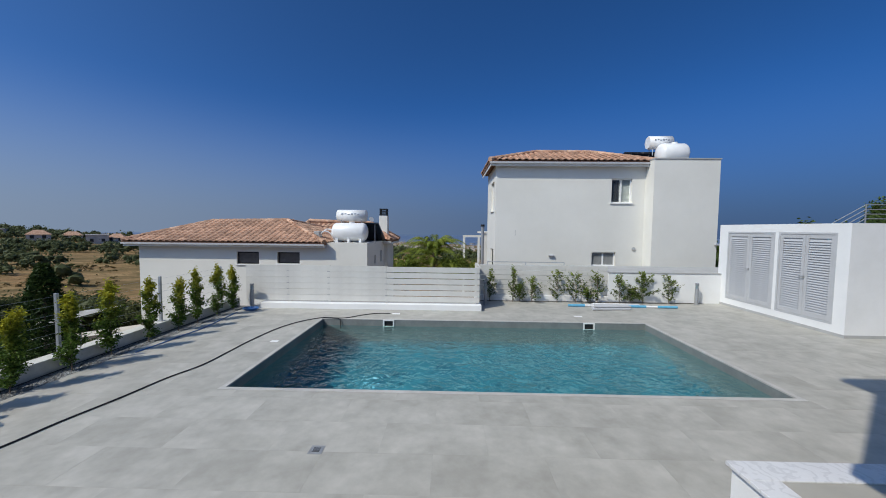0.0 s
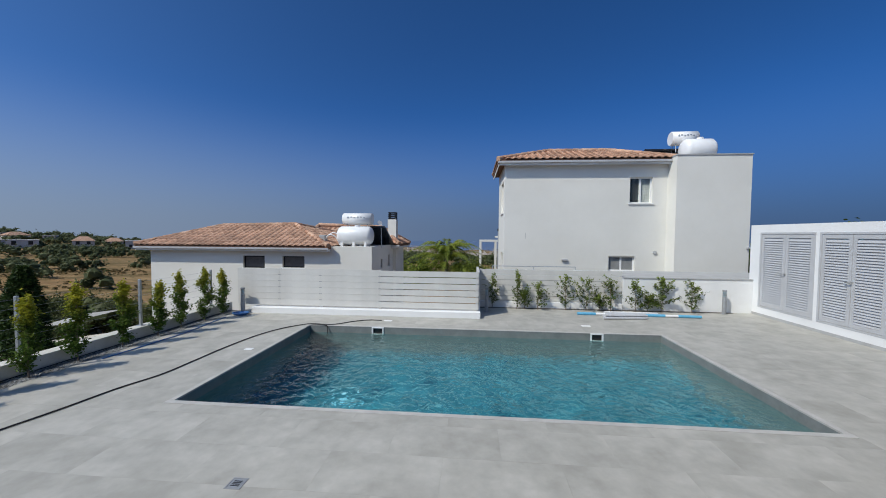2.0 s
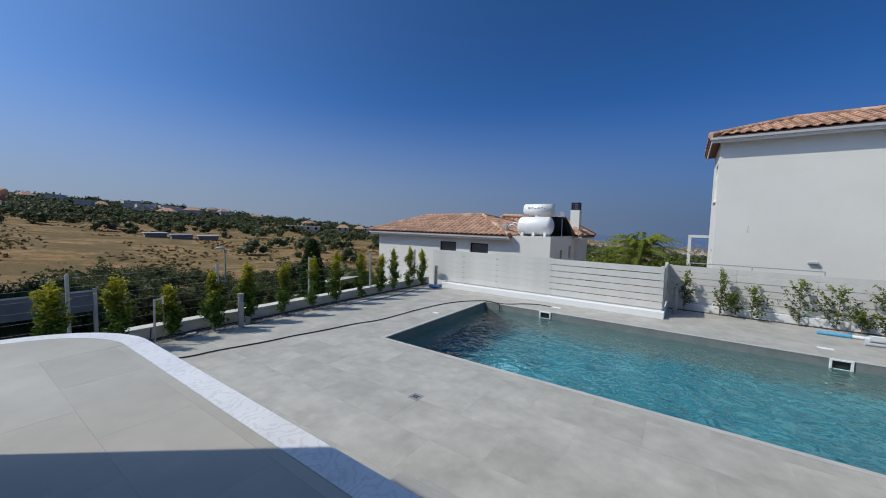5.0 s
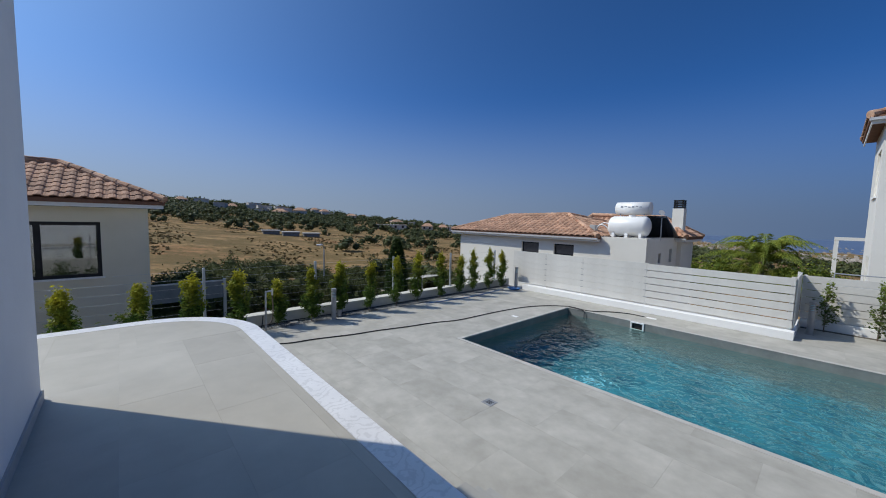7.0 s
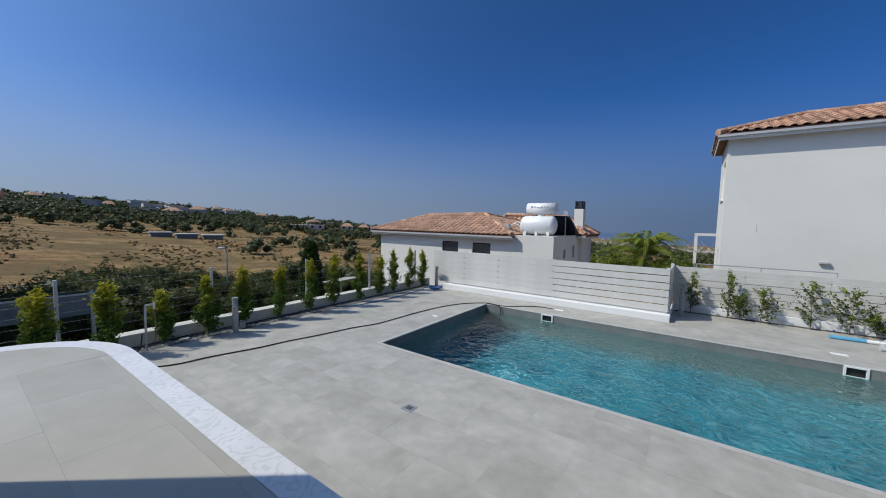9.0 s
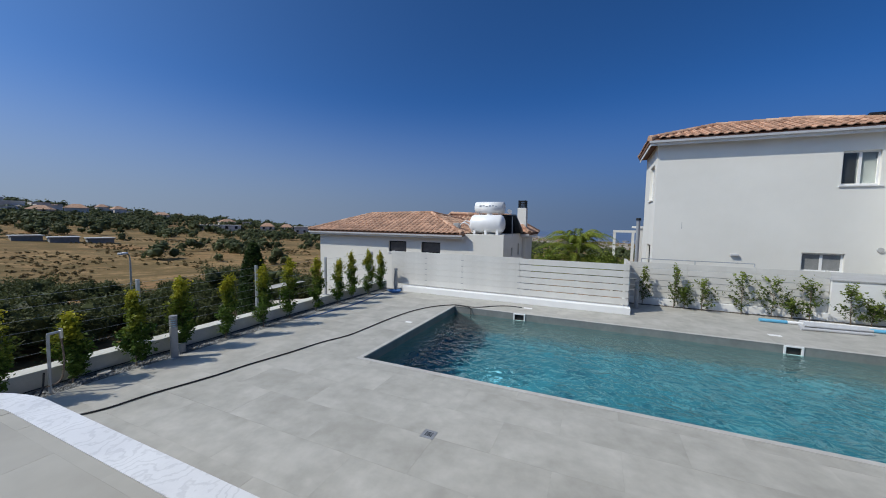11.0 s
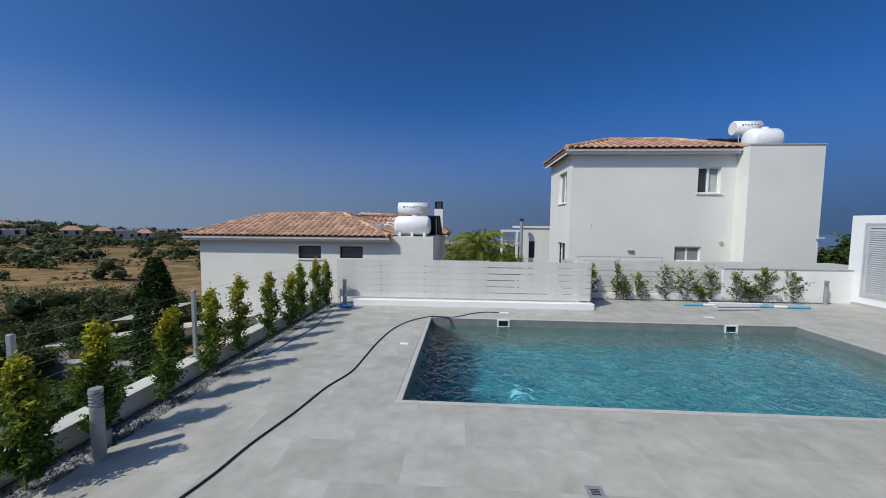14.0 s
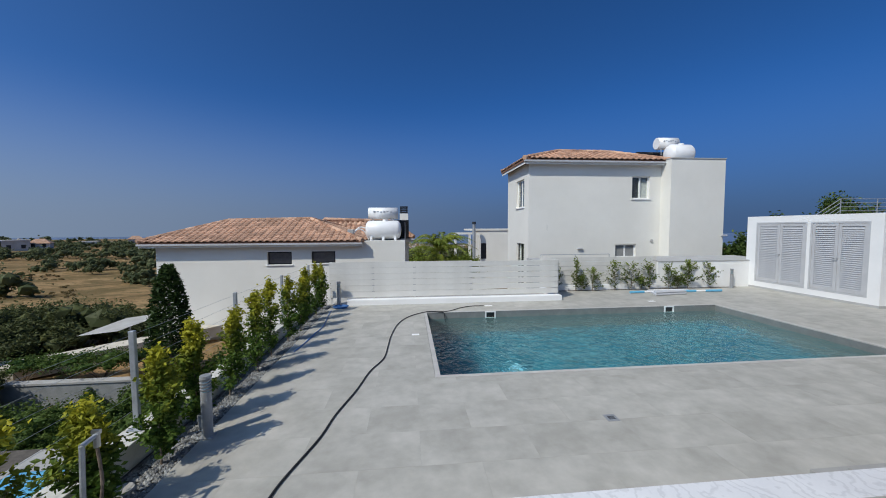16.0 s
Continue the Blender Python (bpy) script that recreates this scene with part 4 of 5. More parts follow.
part("vent", vent, M_SCREED, tall, "round wall vent")
part("crack_mark", boxm(3.15, 3.165, 16.995, 16.999, 2.15, 2.42), M_SCREED, tall, "short grey hairline mark")
water_tank("water_tank", "white plastic water tank on the tower roof", 11.02, 18.1, 5.71, 1.42, 0.50)
boiler("boiler", "white hot water cylinder above a tower tank", 10.72, 18.7, 6.95, 1.15, 0.33, -4)
pn2 = thing("solar_panel", "dark solar collector lying beside a roof tank", "solar panel")
sp = boxm(-0.9, 0.9, -0.6, 0.6, -0.04, 0.04)
ob = part("collector", sp, M_PANEL, pn2)
ob.matrix_basis = pose(9.9, 19.3, 6.25, -20, 0, 0)
part("frame", boxm(9.2, 10.6, 18.9, 19.0, 5.71, 6.2), M_POST, pn2)

# ---- neighbouring house beyond the garden edge ----
near = thing("neighbour_house", "cream rendered house with brown tiled roof and black sliding window", "house")
NX = -13.6
nw = bmesh.new()
holed_wall(nw, "y", -9.0, 0.98, -5.0, 2.42, NX - 0.25, NX, [(-2.75, -0.15, 0.32, 1.98)])
part("wall_east", nw, M_CREAM, near)
part("wall_north", boxm(-18.0, NX - 0.251, 0.73, 0.98, -5.0, 2.42), M_CREAM, near)
e0, e1, e2, e3 = (NX + 0.42, -9.0, 2.68), (NX + 0.42, 1.40, 2.68), (-18.2, 1.40, 2.68), (-18.2, -9.0, 2.68)
r0, r1 = (-15.7, -8.9, 3.82), (-15.7, -1.10, 3.82)
ub = bmesh.new()
V = [ub.verts.new(Vector(k) - Vector((0, 0, 0.03))) for k in (e0, e1, e2, e3, r0, r1)]
for q in ((0, 1, 5, 4), (1, 2, 5), (2, 3, 4, 5), (3, 0, 4)):
    ub.faces.new([V[k] for k in q])
L = [ub.verts.new(Vector(k) - Vector((0, 0, 0.14))) for k in (e0, e1, e2, e3)]
for k in range(4):
    ub.faces.new((L[k], L[(k + 1) % 4], V[(k + 1) % 4], V[k]))
ub.faces.new(L[::-1])
part("roof", ub, M_UNDER, near, "brown tiled hip roof")
roof_face(near, [e0, e1, r1, r0], TILE_N, M_ROOFREST, 300)
roof_face(near, [e1, e2, r1], TILE_N, M_ROOFREST, 0)
cap = Vector((0, 0, 0.05))
ridge_caps(near, [(Vector(a) + cap, Vector(b) + cap) for a, b in ((e1, r1), (e2, r1), (r0, r1))], M_ROOFREST)
fb = bmesh.new()
box(fb, NX + 0.30, NX + 0.38, -9.0, 1.36, 2.43, 2.60)
box(fb, -18.1, NX + 0.299, 1.28, 1.36, 2.43, 2.60)
box(fb, NX + 0.0, NX + 0.299, -9.0, 1.279, 2.43, 2.46)
part("fascia", fb, M_WHITE, near, "white eaves board")
window(near, "y", -2.75, -0.15, 0.32, 1.98, NX, -1, M_ALU_DARK, M_COATED, M_DARK, True, 1, 0.10, 0.03)

# ---- plants of the pool garden ----


def hedge_tree(seed, height, width, n_leaves, leaf, base_bare=0.12, open_crown=False):
    """A young upright shrub: thin stem, upright twigs, and a narrow uneven crown of single leaves."""
    rng = np.random.default_rng(seed)
    bm = bmesh.new()
    lean = rng.normal(0, 0.03, 2)
    rod(bm, (0, 0, -0.04), (lean[0], lean[1], height * 0.85), 0.012, 0.004, 6)
    pts = []
    n_tw = 26 if not open_crown else 17
    for k in range(n_tw):
        h0 = base_bare * 0.6 + (height * 0.82 - base_bare * 0.6) * (k + rng.uniform(0, 1)) / n_tw
        t = h0 / height
        az = rng.uniform(0, 2 * math.pi)
        prof = (0.75 + 0.45 * t) if t < 0.3 else 1.05 - 0.85 * (t - 0.3) / 0.7
        reach = width * prof * rng.uniform(0.55, 1.15)
        rise = rng.uniform(0.10, 0.26) * (1.25 if open_crown else 1)
        p = Vector((lean[0] * t, lean[1] * t, h0))
        q = p + Vector((math.cos(az) * reach, math.sin(az) * reach, rise))
        rod(bm, p, q, 0.005, 0.002, 4)
        m = int(n_leaves / n_tw)
        s = rng.uniform(0.12, 1.05, m)
        c = np.array(p)[None] + s[:, None] * (np.array(q) - np.array(p))[None] + rng.normal(0, 0.035 if not open_crown else 0.03, (m, 3))
        pts.append(c)
    tip = np.array((lean[0], lean[1], height * 0.9))[None] + rng.normal(0, 1, (int(n_leaves * 0.10), 3)) * np.array((0.03, 0.03, 0.07))
    pts.append(tip)
    c = np.concatenate(pts)
    c = c[c[:, 2] > base_bare * 0.5]
    return bm, leaf_cloud(rng, c, leaf, 1.5)


def plant(name, label, category, seed, height, width, mat, n, leaf, at, rz, group, open_crown=False):
    t = thing(name, label, category, at, rz, group)
    bm, (v, f) = hedge_tree(seed, height, width, n, leaf, 0.12, open_crown)
    part("stem", bm, M_BARK, t)
    from_arrays("crown", v.tolist(), f.tolist(), mat, t)
    return t


HEDGE = [(-1.1, 1.15), (-0.35, 1.12), (0.45, 1.06), (1.17, 1.18), (1.96, 1.20), (2.68, 0.93), (3.38, 1.15), (4.12, 1.24), (4.85, 1.20), (5.65, 1.31), (6.42, 1.40), (7.2, 1.34), (8.0, 1.23), (8.72, 1.37), (9.40, 1.40), (10.15, 1.30)]
for k, (y, h) in enumerate(HEDGE):
    plant("hedge_shrub", "young upright evergreen shrub with yellow-green tips in gravel", "shrub", 100 + k, h, 0.225 if k < 8 else 0.21, M_HEDGE, 3400 if k < 8 else 2300, 0.036, (-6.28 + 0.04 * math.sin(k * 2.3), y, -0.005), k * 47, "hedge along the kerb")
SHRUBS = [(1.42, 1.08, 0.28), (2.18, 1.15, 0.20), (2.42, 0.55, 0.34), (2.82, 0.80, 0.46), (3.68, 1.12, 0.44), (4.28, 1.0, 0.46), (4.68, 0.45, 0.40), (5.02, 1.03, 0.42), (5.75, 0.92, 0.42), (6.10, 0.42, 0.38), (6.52, 1.03, 0.50), (7.38, 0.92, 0.42)]
for k, (x, h, w) in enumerate(SHRUBS):
    plant("planted_shrub", "thin leafy green shrub planted against the boundary fence", "shrub", 300 + k, h, w, M_SHRUB, 430 if k != 10 else 1000, 0.042, (x, 11.86, 0.0), k * 67, "shrubs along the back fence", True)

tagged(part("planting_bed", boxm(1.05, 8.6, 11.93, 12.028, -0.01, 0.012), M_SOIL), "narrow dark soil strip along the back wall", "planting bed", kind="structure")

# gravel: single stones, many
rng = np.random.default_rng(5)


def stones(name, n, x0, x1, y0, y1, size, z, lab):
    base = np.array([(1, 0, -.2), (0.3, 0.9, -.2), (-0.8, 0.6, -.2), (-0.8, -0.6, -.2), (0.3, -0.9, -.2), (0.1, 0, 0.75), (0.0, 0, -0.6)])
    fc = [(0, 1, 5), (1, 2, 5), (2, 3, 5), (3, 4, 5), (4, 0, 5)]
    vs, fs = [], []
    p = rng.uniform((x0, y0), (x1, y1), (n, 2))
    for k in range(n):
        s = size * rng.uniform(0.6, 1.4)
        a = rng.uniform(0, 6.28)
        m = base * s * np.array((1, rng.uniform(.6, 1), rng.uniform(.5, .8)))
        x = m[:, 0] * math.cos(a) - m[:, 1] * math.sin(a) + p[k, 0]
        y = m[:, 0] * math.sin(a) + m[:, 1] * math.cos(a) + p[k, 1]
        b = len(vs)
        vs += list(zip(x.tolist(), y.tolist(), (m[:, 2] + z + rng.uniform(0, 0.012)).tolist()))
        fs += [tuple(b + i for i in q) for q in fc]
    ob = from_arrays(name, vs, fs, M_GRAVEL)
    tagged(ob, lab, "gravel", kind="stuff")


stones("gravel", 9000, -6.47, -6.10, 1.0, 10.7, 0.021, -0.022, "grey crushed gravel in the planting bed")
drip = thing("drip_pipe", "black drip irrigation pipe along the kerb", "pipe")
db = bmesh.new()
tube(db, [(-6.42, 0, 0.012), (-6.40, 2.0, 0.015), (-6.43, 3.2, 0.02), (-6.40, 4.6, 0.014), (-6.43, 6.5, 0.018), (-6.40, 8.6, 0.014), (-6.42, 10.6, 0.016)], 0.009, 6)
part("pipe", db, M_BLACK, drip)

# ---- bollard lights ----


def bollard(x, y, h, label):
    b = thing("bollard_light", label, "bollard light", (x, y, 0.0), 0, "bollard lights")
    post = bmesh.new()
    box(post, -0.075, 0.075, -0.06, 0.06, 0.0, 0.012, bevel=0.003)
    rod(post, (0, 0, 0.012), (0, 0, h * 0.74), 0.055, seg=20)
    part("post", post, M_BOLL, b)
    for k in range(4):
        z = h * 0.76 + k * h * 0.05
        part("louvre_ring", rod(bmesh.new(), (0, 0, z), (0, 0, z + h * 0.03), 0.05, 0.058, 20), M_BOLL, b)
    part("lamp_core", rod(bmesh.new(), (0, 0, h * 0.74), (0, 0, h * 0.95), 0.036, seg=14), M_GLOW, b, "frosted lamp core")
    part("cap", rod(bmesh.new(), (0, 0, h * 0.95), (0, 0, h), 0.058, 0.055, 20), M_BOLL, b)


bollard(-6.03, 3.80, 0.70, "round grey metal bollard light beside the gravel bed")
bollard(8.28, 11.85, 0.72, "round grey metal bollard light against the white wall")
bollard(1.22, 11.35, 0.72, "round grey metal bollard light beside the slatted fence")
bollard(-5.84, 10.36, 0.74, "round grey metal bollard light at the fence corner")

# ---- wire fence on the kerb ----
wf = thing("wire_fence", "galvanised posts with tensioned wires on the white kerb", "wire fence")
for y in (-2.9, -0.72, 1.45, 3.62, 5.80, 7.95, 10.1):
    pb = boxm(-6.645, -6.59, y - 0.022, y + 0.022, 0.232, 1.27, bevel=0.006)
    p = part("post", pb, M_POST, wf)
    part("base_plate", boxm(-6.69, -6.55, y - 0.06, y + 0.06, 0.231, 0.241), M_POST, p)
for z in (0.42, 0.58, 0.74, 0.90, 1.06, 1.21):
    part("wire", rod(bmesh.new(), (-6.665, -3.0, z), (-6.665, 10.12, z), 0.0018, seg=5), M_POST, wf)

# ---- cable, hose, drain, pole, tap ----
cable = thing("black_cable", "long black rubber cable lying across the deck into the pool", "cable")
cb = bmesh.new()
tube(cb, [(-6.12, 2.35, 0.30), (-6.05, 2.3, 0.10), (-5.75, 2.12, 0.013), (-5.3, 2.15, 0.013), (-5.05, 2.45, 0.013), (-4.96, 2.95, 0.013), (-4.78, 3.6, 0.013), (-4.70, 4.1, 0.013), (-4.54, 4.75, 0.013), (-4.42, 5.4, 0.013), (-4.24, 5.95, 0.013), (-4.20, 6.6, 0.013), (-4.17, 7.3, 0.013), (-4.05, 8.2, 0.013), (-3.80, 8.85, 0.013), (-3.45, 9.22, 0.02), (-3.2, 9.30, 0.03), (-2.75, 9.33, 0.013), (-2.3, 9.72, 0.013), (-1.95, 9.90, 0.013), (-1.60, 9.88, 0.016)], 0.011, 8)
tube(cb, [(-3.30, 9.30, 0.016), (-3.05, 9.27, 0.018), (-2.85, 9.24, 0.0), (-2.82, 9.21, -0.12), (-2.80, 9.15, -0.4)], 0.011, 8)
part("cable_run", cb, M_BLACK, cable, smooth=True)
hose = thing("garden_hose", "blue garden hose lying along the gravel bed", "hose")
hb = bmesh.new()
tube(hb, [(-5.93, 6.5, 0.012), (-5.88, 6.9, 0.012), (-5.84, 7.6, 0.012), (-5.80, 8.2, 0.012), (-5.90, 9.2, 0.012), (-5.95, 9.8, 0.012)], 0.011, 8)
for k in range(4):
    r = 0.17 + 0.018 * k
    tube(hb, [(-5.75 + r * math.cos(a * math.pi / 4 + k), 10.12 + r * 0.75 * math.sin(a * math.pi / 4 + k), 0.014 + 0.016 * k) for a in range(9)], 0.011, 6, 3)
part("hose_run", hb, M_BLUE, hose, smooth=True)


def floor_drain(x, y):
    dr = thing("floor_drain", "square dark steel floor drain set in the deck", "drain", (x, y, 0.0), group="floor drains")
    g = bmesh.new()
    for a in ((-0.075, 0.075, -0.075, -0.062), (-0.075, 0.075, 0.062, 0.075), (-0.075, -0.062, -0.062, 0.062), (0.062, 0.075, -0.062, 0.062)):
        box(g, *a, -0.01, 0.004)
    part("drain_frame", g, M_BOLL, dr)
    part("drain_plate", boxm(-0.062, 0.062, -0.062, 0.062, -0.02, 0.0015), M_BOLL, dr)
    part("grate", rod(bmesh.new(), (0, 0, -0.011), (0, 0, 0.003), 0.05, seg=20), M_POST, dr)
    for k in range(4):
        part("slot", boxm(-0.04, 0.04, -0.036 + 0.02 * k, -0.024 + 0.02 * k, -0.004, 0.0042), M_DARK, dr)


floor_drain(-1.358, 3.69)
floor_drain(3.12, 3.60)
for x, y, w, l in ((-3.65, 7.33, 0.16, 0.1), (-1.45, 9.92, 0.22, 0.12), (3.7, 9.95, 0.22, 0.12)):
    lid = bmesh.new()
    box(lid, x - w / 2, x + w / 2, y - l / 2, y + l / 2, -0.001, 0.006, bevel=0.002)
    tagged(part("deck_cover", lid, M_TANK), "small white plastic access cover in the deck", "cover", group="deck covers")
part_d = bmesh.new()
rod(part_d, (-6.33, 3.02, -0.02), (-6.33, 3.02, 0.012), 0.085, 0.08, 18)
tagged(part("valve_cover", part_d, M_CONC), "round sandy valve cover in the gravel", "cover")
bk = bmesh.new()
rod(bk, (-6.2, 4.02, 0.0), (-6.2, 4.02, 0.15), 0.045, 0.055, 14)
tagged(part("pot", bk, M_BOLL), "small dark plastic pot behind the bollard", "pot")
poles = thing("pool_pole", "blue and white telescopic pool pole lying on the deck", "pole")
for a, b, m, r in (((3.85, 11.24), (4.37, 11.25), M_LBLUE, 0.04), ((4.37, 11.25), (4.55, 11.25), M_TANK, 0.036), ((4.55, 11.25), (5.72, 11.22), M_TANK, 0.03), ((5.72, 11.22), (6.27, 11.2), M_LBLUE, 0.04), ((6.27, 11.2), (6.62, 11.19), M_TANK, 0.036), ((6.62, 11.19), (7.23, 11.17), M_LBLUE, 0.04)):
    part("pole_section", rod(bmesh.new(), (*a, 0.042), (*b, 0.042), r, seg=10), m, poles)
bundle = thing("pipe_bundle", "bundle of grey plastic pipes lying on the deck", "pipes")
for k in range(4):
    part("pipe", rod(bmesh.new(), (4.42 + 0.03 * k, 10.74 + 0.11 * k, 0.036), (5.62 - 0.03 * k, 10.86 + 0.08 * k, 0.034), 0.034, seg=10), M_ALU, bundle)
for k in range(3):
    part("pipe", rod(bmesh.new(), (4.50 + 0.04 * k, 10.80 + 0.11 * k, 0.10), (5.66 - 0.02 * k, 10.92 + 0.08 * k, 0.095), 0.03, seg=10), M_ALU, bundle)
for k in range(3):
    part("pipe", rod(bmesh.new(), (4.60 + 0.05 * k, 11.34 + 0.08 * k, 0.036), (6.1 + 0.05 * k, 11.32 + 0.08 * k, 0.036), 0.034, seg=10), M_TANK if k == 2 else M_ALU, bundle)
tap = thing("garden_tap", "grey standpipe tap bent over beside the hedge", "tap")
tb = bmesh.new()
rod(tb, (-6.13, 2.40, 0.0), (-6.10, 2.40, 0.78), 0.017, seg=10)
rod(tb, (-6.10, 2.39, 0.78), (-6.10, 2.52, 0.79), 0.017, seg=10)
part("standpipe", tb, M_POST, tap)
tb = bmesh.new()
rod(tb, (-6.10, 2.52, 0.80), (-6.10, 2.52, 0.70), 0.022, seg=10)
box(tb, -6.13, -6.07, 2.51, 2.53, 0.80, 0.83)
part("tap_head", tb, M_STEEL, tap)
tb = bmesh.new()
tube(tb, [(-6.10, 2.52, 0.70), (-6.09, 2.53, 0.4), (-6.12, 2.50, 0.15), (-6.12, 2.36, 0.1)], 0.011, 8)
part("tap_hose", tb, M_BARK, tap)

# ---- neighbour's garden below the kerb ----


LB = bmesh.new()
bmesh.ops.create_icosphere(LB, subdivisions=1, radius=1.0)
LUMP_V = np.array([v.co[:] for v in LB.verts])
LUMP_F = [tuple(v.index for v in f.verts) for f in LB.faces]
LB.free()


def lumps(g, centres, scale):
    """Dense uneven foliage masses at the centres, under the outer leaves."""
    vs, fs = [], []
    for c in centres:
        b = len(vs)
        vs += (LUMP_V * g.uniform(0.65, 1.15, (len(LUMP_V), 1)) * scale * g.uniform(0.8, 1.1) + c).tolist()
        fs += [tuple(b + i for i in q) for q in LUMP_F]
    return vs, fs


def bush(name, label, x, y, z, rx, ry, h, n, leaf, mat, seed, category="bush", group="", kind="", k=14, loose=0.21, core=0.28):
    """A rounded bush of many leaves clumped on uneven limbs, with gaps."""
    g = np.random.default_rng(seed)
    cl = g.normal(size=(k, 3))
    cl /= np.linalg.norm(cl, axis=1)[:, None]
    cl *= g.uniform(0.45, 1.0, (k, 1))
    cl[:, 2] = np.abs(cl[:, 2])
    pick = g.integers(0, k, n)
    off = g.normal(size=(n, 3)) * loose
    c = (cl[pick] + off) * np.array((rx, ry, h * 0.55)) + np.array((0, 0, h * 0.38))
    c = c[c[:, 2] > 0.02]
    v, f = leaf_cloud(g, c, leaf, 1.6)
    v2, f2 = lumps(g, cl * np.array((rx, ry, h * 0.55)) * 0.8 + np.array((0, 0, h * 0.36)), np.array((rx, ry, h * 0.55)) * core)
    v, f = v.tolist() + v2, f.tolist() + [tuple(i + len(v) for i in q) for q in f2]
    t = thing(name, label, category, (x, y, z), 0, group, kind)
    st = bmesh.new()
    for q in range(6):
        e = cl[q] * np.array((rx, ry, h * 0.55)) * 0.8 + np.array((0, 0, h * 0.38))
        rod(st, (0, 0, -0.3), tuple(e), 0.03 * h, 0.008 * h, 5)
    part("trunk", st, M_BARK, t)
    from_arrays("crown", v, f, mat, t)
    return t


g7 = np.random.default_rng(11)
for k in range(26):
    y = -2.5 + 0.46 * k
    bush("garden_bush", "leafy green flowering shrub below the kerb", -7.3 - g7.uniform(0, 0.5), y, -2.15, 0.36, 0.45, g7.uniform(1.95, 2.25) if y < 2.0 else g7.uniform(1.25, 1.75), 1500, 0.055, M_FLOWER, 500 + k, group="shrubs below the kerb")
for k in range(15):
    bush("garden_bush", "leafy green shrub beside the concrete patio", -8.0 - g7.uniform(0, 0.35), 2.2 + 0.52 * k, -2.15, 0.45, 0.5, g7.uniform(1.35, 1.75), 1300, 0.055, M_FLOWER, 560 + k, group="shrubs beside the patio")
SCRUB = [(-17.7, 18.4, 2.3), (-16.6, 17.0, 2.2), (-18, 16.5, 3.1), (-20.5, 15, 3.3), (-23, 18, 2.8), (-18.5, 14.3, 2.5), (-18.5, 7.6, 2.6), (-20.5, 9.2, 2.9), (-22.5, 7.2, 2.6), (-25, 11, 3.2), (-19, 5.0, 2.9), (-16.6, 2.2, 3.3), (-17.4, 4.2, 3.0), (-15.9, 3.6, 2.7), (-16.9, 6.2, 2.7), (-21.5, 3.2, 2.8), (-24.5, 5.4, 3.0), (-23, 13.5, 3.1), (-27, 15.5, 2.4), (-28, 8.6, 2.8), (-19.6, 12.0, 2.0), (-30, 12, 2.4), (-18.4, 10.2, 2.3), (-15.4, 18.6, 2.0), (-20.4, 17.4, 2.6), (-22.2, 10.8, 2.6)]
for j, (x, y, h) in enumerate(SCRUB):
    h *= 0.72 if 55 < math.degrees(math.atan2(-x, y)) < 69 else 1.0
    bush("scrub_bush", "dense dark green scrub at the foot of the field", x, y, land_xy(x, y) - 0.55, h * 0.7, h * 0.7, h, 5200, 0.075, M_SCRUB, 700 + j, group="scrub at the field's foot", k=30, loose=0.10, core=0.25)

cyp = thing("cypress", "narrow dark green cypress in the garden below", "tree", (-8.55, 7.25, -2.2))
g8 = np.random.default_rng(3)
nz = 8500
hz = g8.uniform(0.25, 3.8, nz)
rad = 0.43 * np.clip(np.minimum((hz + 0.9) / 1.5, 1) * (1 - (hz / 3.95) ** 5.0), 0.05, 1) * np.sqrt(g8.uniform(0.25, 1.05, nz))
az = g8.uniform(0, 2 * math.pi, nz)
v, f = leaf_cloud(g8, np.stack([rad * np.cos(az), rad * np.sin(az), hz], 1), 0.04, 3.0)
from_arrays("crown", v.tolist(), f.tolist(), M_CYP, cyp)
part("trunk", rod(bmesh.new(), (0, 0, -0.3), (0, 0, 3.2), 0.09, 0.02, 8), M_BARK, cyp)

shade = thing("sunshade", "white square cloth sunshade over the garden below", "sunshade", (-12.5, 11.6, -2.2))
cbm = bmesh.new()
vs = [cbm.verts.new(p) for p in ((0.40, -1.0, 1.60), (0.75, 0.8, 1.74), (-0.75, 0.9, 1.53), (-0.9, -0.75, 1.42), (0, 0, 1.64))]
for a, b in ((0, 1), (1, 2), (2, 3), (3, 0)):
    cbm.faces.new((vs[a], vs[b], vs[4]))
bmesh.ops.solidify(cbm, geom=cbm.faces[:], thickness=0.02)
part("canopy", cbm, M_SHADE, shade)
part("pole", rod(bmesh.new(), (0, 0, -0.6), (0, 0, 1.62), 0.03, seg=10), M_POST, shade)
wgr = tagged(part("garden_wall", boxm(-15.7, -11.2, 11.0, 11.22, -4.2, -2.25), M_WALLGREY), "rough grey block retaining wall", "wall", kind="structure")
part("wall_coping", boxm(-15.7, -11.2, 10.97, 11.25, -2.248, -2.19), M_CONC, wgr)
pth = bmesh.new()
prism(pth, [(-17.3, 12.0), (-16.5, 12.2), (-13.5, 15.2), (-12.4, 16.8), (-13.2, 16.9), (-14.5, 15.5), (-16.7, 13.2), (-17.6, 12.8)], -2.6, -2.12)
tagged(part("garden_path", pth, M_PATH), "pale sandy garden path behind the wall", "path", kind="structure")
tagged(part("patio", boxm(-11.2, -8.6, 3.4, 7.4, -2.6, -2.12), M_CONC), "concrete patio of the garden below", "patio", kind="structure")
tagged(part("planting_bed", boxm(-13.5, -7.0, -6.0, 7.5, -2.6, -2.16), M_SOIL), "dark soil of the garden below the kerb", "planting bed", kind="structure")
